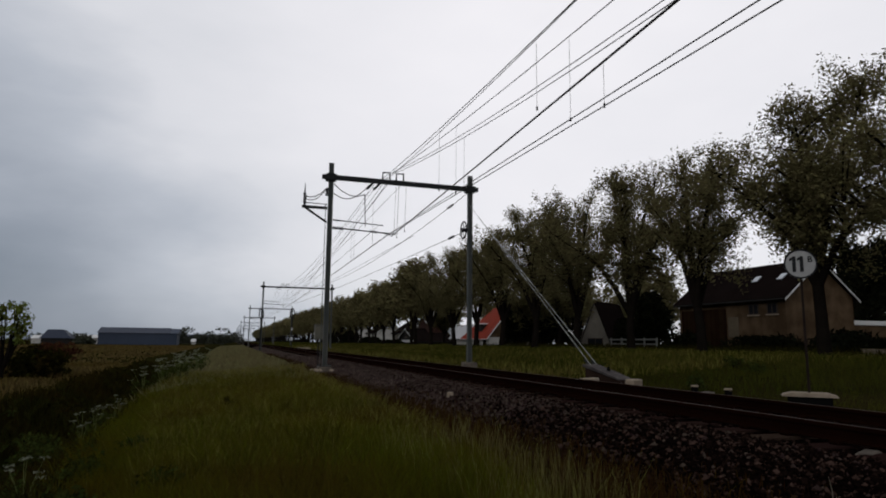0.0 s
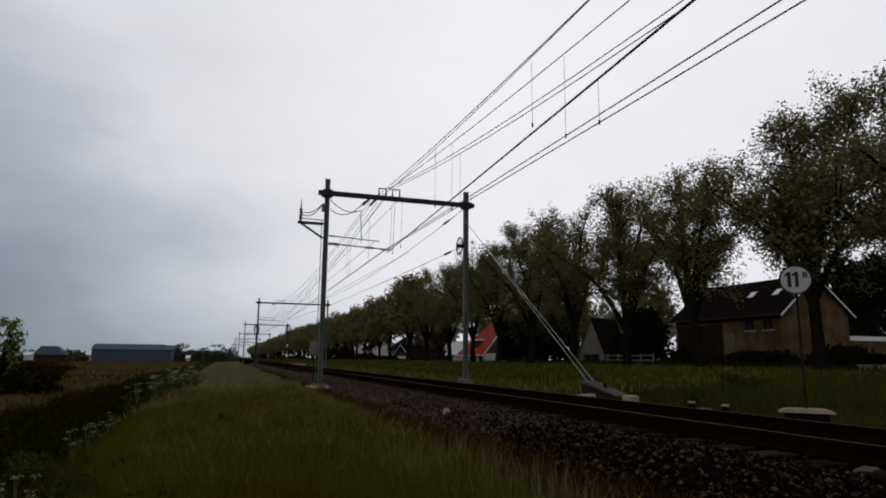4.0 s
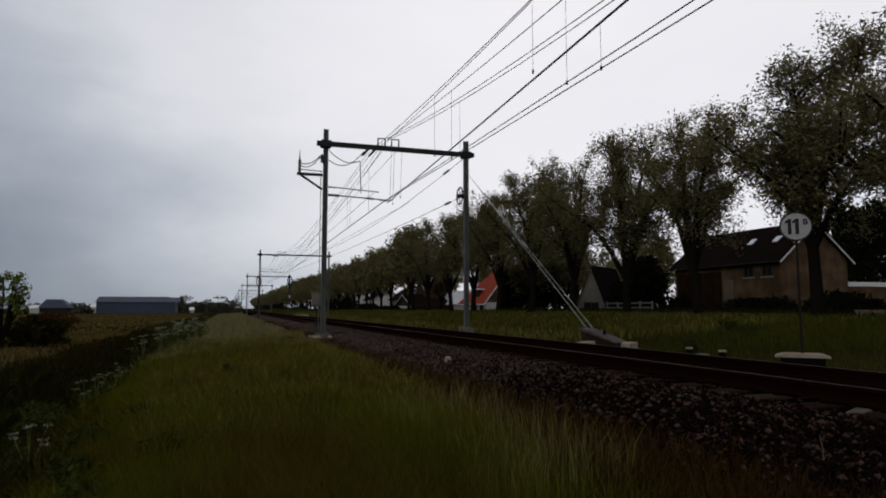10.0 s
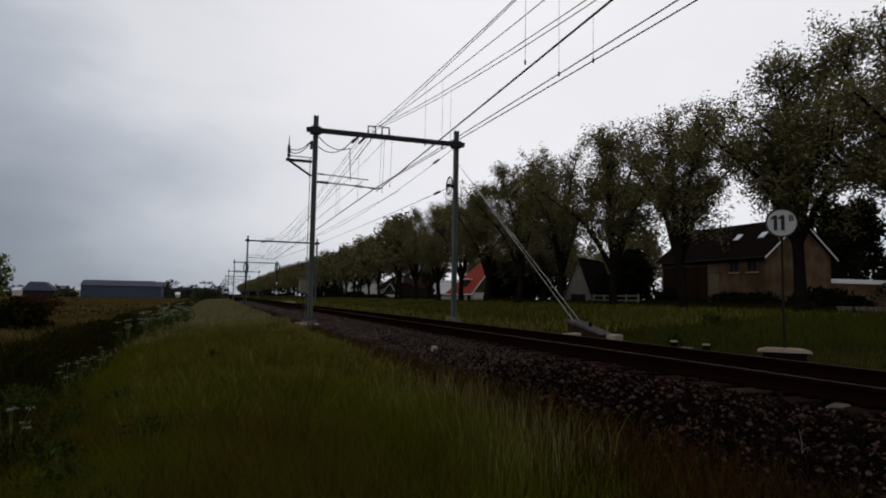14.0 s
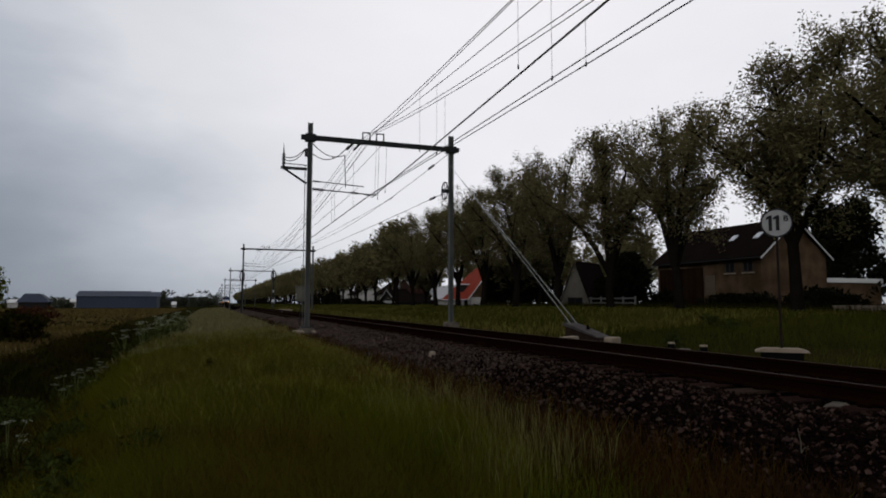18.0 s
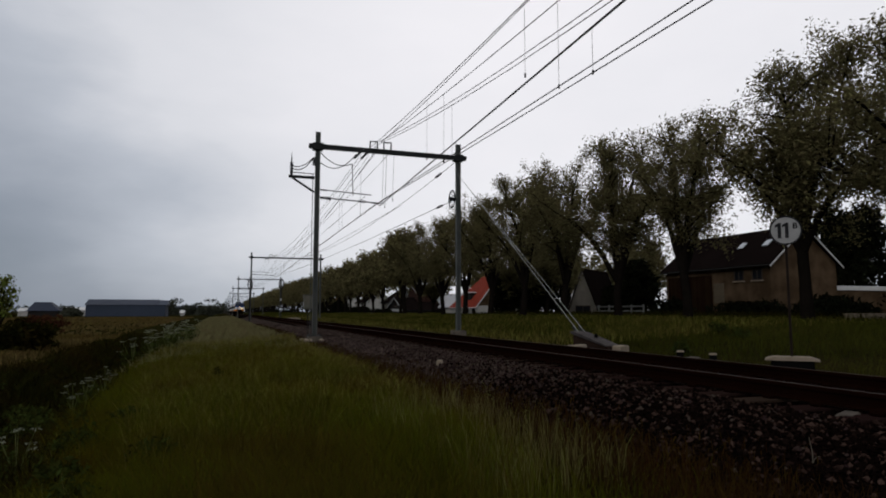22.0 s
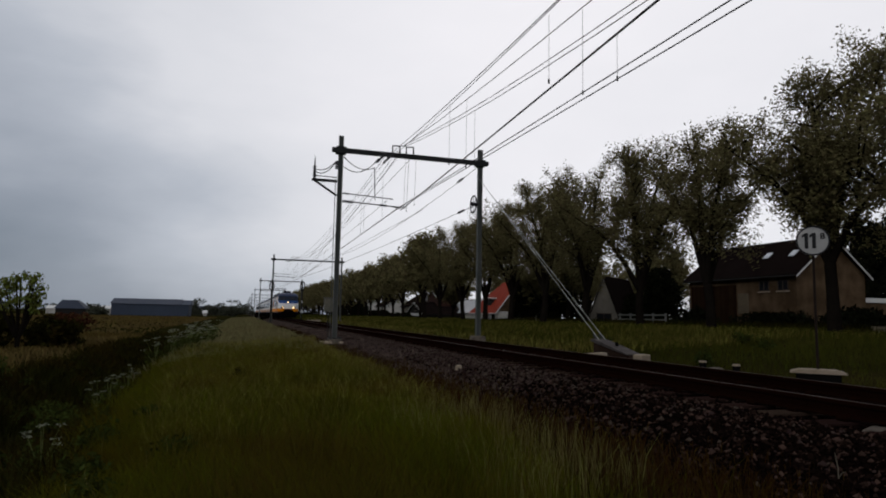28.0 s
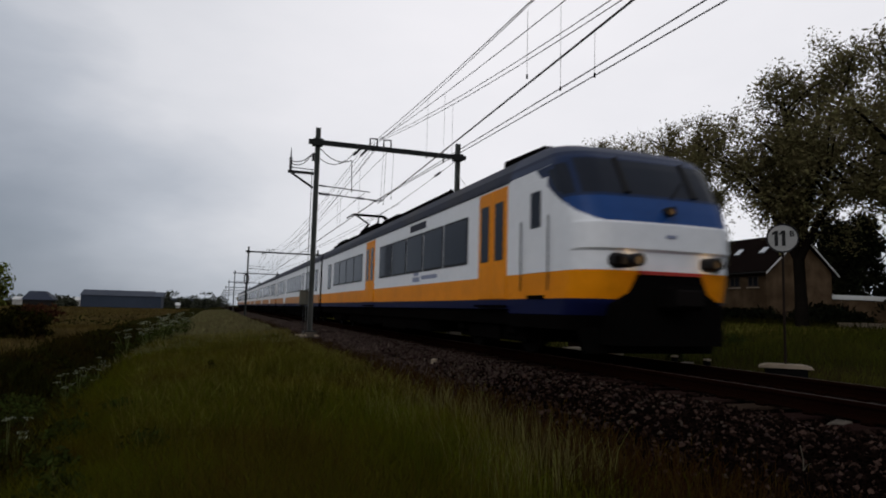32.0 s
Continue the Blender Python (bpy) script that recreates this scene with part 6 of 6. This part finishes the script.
        # tube added so that the lamp is hidden from steep angles
        tube_ob = bmesh.new()
        disc(tube_ob, 0.072, 0.095, -0.20, 0.0, 16)
        bmesh.ops.translate(tube_ob, verts=tube_ob.verts, vec=(s * 0.70, 0, 1.54))
        part("lamp_hood", tube_ob, T_FRAME, c)
        part("tail_lamp", rod(bmesh.new(), (s * 0.93, 0.0, 1.54), (s * 0.93, -0.008, 1.54), 0.065, seg=14), T_WHEEL, c)
    part("top_headlamp", rod(bmesh.new(), (0, 0.12, 2.31), (0, 0.085, 2.31), 0.048, seg=14), T_LAMP, car, "lit headlamp below the windscreen")
    part("badge", block(-0.09, 0.09, -0.012, -0.001, 1.9, 1.95), T_MARK, car)
    # coupler before a solid black block that stands for its recess's shade
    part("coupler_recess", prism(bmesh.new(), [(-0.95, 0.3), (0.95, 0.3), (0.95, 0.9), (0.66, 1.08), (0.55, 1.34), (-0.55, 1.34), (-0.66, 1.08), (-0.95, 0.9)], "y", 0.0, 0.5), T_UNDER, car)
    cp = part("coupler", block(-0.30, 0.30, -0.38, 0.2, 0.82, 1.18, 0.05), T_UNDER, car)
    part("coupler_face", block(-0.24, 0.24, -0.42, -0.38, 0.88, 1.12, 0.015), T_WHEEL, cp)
    # reddish reflection above the coupler, painted as a strip
    part("recess_edge", block(-0.55, 0.55, -0.02, 0.04, 1.345, 1.395), RED_GLEAM, car, "red reflection drawn as a thin strip")
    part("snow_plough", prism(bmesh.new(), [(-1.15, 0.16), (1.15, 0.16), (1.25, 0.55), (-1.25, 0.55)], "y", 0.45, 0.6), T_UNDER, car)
    part("mirror_housing", block(HALF, HALF + 0.12, 1.0, 1.12, 2.3, 2.75, 0.02), T_FRAME, car)
    part("roof_unit", prism(bmesh.new(), [(2.75, 3.6), (3.05, 4.0), (4.9, 4.06), (4.9, 3.6)], "x", -0.5, 0.5), T_UNDER, car, "black roof ventilation unit")


def pantograph(car, y):
    p = part("pantograph", block(-0.75, 0.75, y - 0.7, y + 0.7, 3.86, 3.92), T_UNDER, car, "raised pantograph touching the contact wire")
    for s in (-1, 1):
        part("insulator", insulator(bmesh.new(), (s * 0.5, y - 0.5, 3.62), (s * 0.5, y - 0.5, 3.86), 0.07, 3), PORCELAIN, p)
        part("insulator", insulator(bmesh.new(), (s * 0.5, y + 0.5, 3.62), (s * 0.5, y + 0.5, 3.86), 0.07, 3), PORCELAIN, p)
        part("lower_arm", rod(bmesh.new(), (s * 0.45, y + 0.5, 3.92), (s * 0.2, y - 0.75, 4.45), 0.05), T_UNDER, p)
        part("upper_arm", rod(bmesh.new(), (s * 0.2, y - 0.75, 4.45), (s * 0.5, y + 0.35, 4.93), 0.038), T_UNDER, p)
    for dy in (0.2, 0.5):
        part("collector_strip", tube(bmesh.new(), [(-0.95, y + dy, 4.82), (-0.7, y + dy, 4.99), (0.7, y + dy, 4.99), (0.95, y + dy, 4.82)], 0.04, 6), T_UNDER, p)


CAR_LEN = 24.9


def build_train():
    cars = []
    lead = thing("train_car", (X_TRACK, 700, 0), "leading car of a white, orange and blue train, headlamps lit", "train car", "cars of the train")
    build_nose(lead)
    car_body(lead, 2.62, 24.35, [("d", 2.72, 4.05), ("w", 4.65, 12.45), ("d", 13.1, 14.4), ("w", 15.0, 21.0), ("n", 21.7, 22.5), ("m", 8.05, 8.5)])
    for s in (-1, 1):
        p, q = sorted((s * (HALF - 0.005), s * (HALF + 0.006)))
        d = part("cab_door", block(p, q, 1.22, 1.98, 1.402, 2.95, 0.004), T_WHITE, lead, "white cab door")
        part("door_foot", block(p, q, 1.22, 1.98, 1.02, 1.398, 0.004), T_ORANGE, d, "yellow-orange lower part of the door")
        p, q = sorted((s * (HALF + 0.006), s * (HALF + 0.02)))
        part("door_window", block(p, q, 1.44, 1.79, 2.15, 2.76, 0.006), T_GLASS, d)
        part("door_step", block(p, q, 1.3, 1.9, 0.97, 1.03), T_UNDER, d)
        p, q = sorted((s * (HALF + 0.02), s * (HALF + 0.06)))
        for y in (1.12, 2.08):
            part("grab_rail", rod(bmesh.new(), (s * (HALF + 0.05), y, 1.1), (s * (HALF + 0.05), y, 2.3), 0.013, seg=6), T_FRAME, d)
        # dark louvre in the cant rail
        p, q = sorted((s * (HALF - 0.02), s * (HALF + 0.01)))
        part("louvre", block(p, q, 7.6, 9.0, 2.84, 3.02), T_ROOF, lead)
    for a, b, z in ((15.6, 18.4, 3.98), (21.6, 23.6, 3.95), (12.6, 14.6, 3.92)):
        part("resistor_box", block(-0.85, 0.85, a, b, 3.55, z, 0.05), T_UNDER, lead, "dark roof equipment box")
    for s in (-1, 1):
        part("roof_conduit", rod(bmesh.new(), (s * 0.95, 7.0, 3.72), (s * 0.95, 23.8, 3.72), 0.05, seg=6), T_UNDER, lead)
    bogie(lead, 4.2)
    bogie(lead, 20.6)
    pantograph(lead, 20.4)
    cars.append(lead)
    mid = thing("train_car", (X_TRACK, 760, 0), "middle car of a white and yellow-orange electric train", "train car", "cars of the train")
    car_body(mid, 0.3, 24.35, [("n", 1.0, 1.8), ("w", 2.2, 5.6), ("d", 6.0, 7.3), ("w", 7.7, 16.4), ("d", 16.8, 18.1), ("w", 18.5, 22.0), ("n", 22.5, 23.3)], True)
    bogie(mid, 3.6)
    bogie(mid, 21.0)
    cars.append(mid)
    for k in range(2, 6):
        c = copy_thing(mid, pose(X_TRACK, 700 + k * CAR_LEN, 0))
        cars.append(c)
    return cars


CARS = build_train()


# ---- what moves: the train comes up the line at a steady 21.6 m/s ----
def motions():
    for k, car in enumerate(CARS):
        rows = []
        for t in (0.0, 8.0, 16.0, 24.0, 28.0, 30.0, 32.0):
            rows.append((t, pose(X_TRACK, 7.88 + 21.6 * (32.0 - t) + k * CAR_LEN, 0)))
        walk(car, rows)


motions()
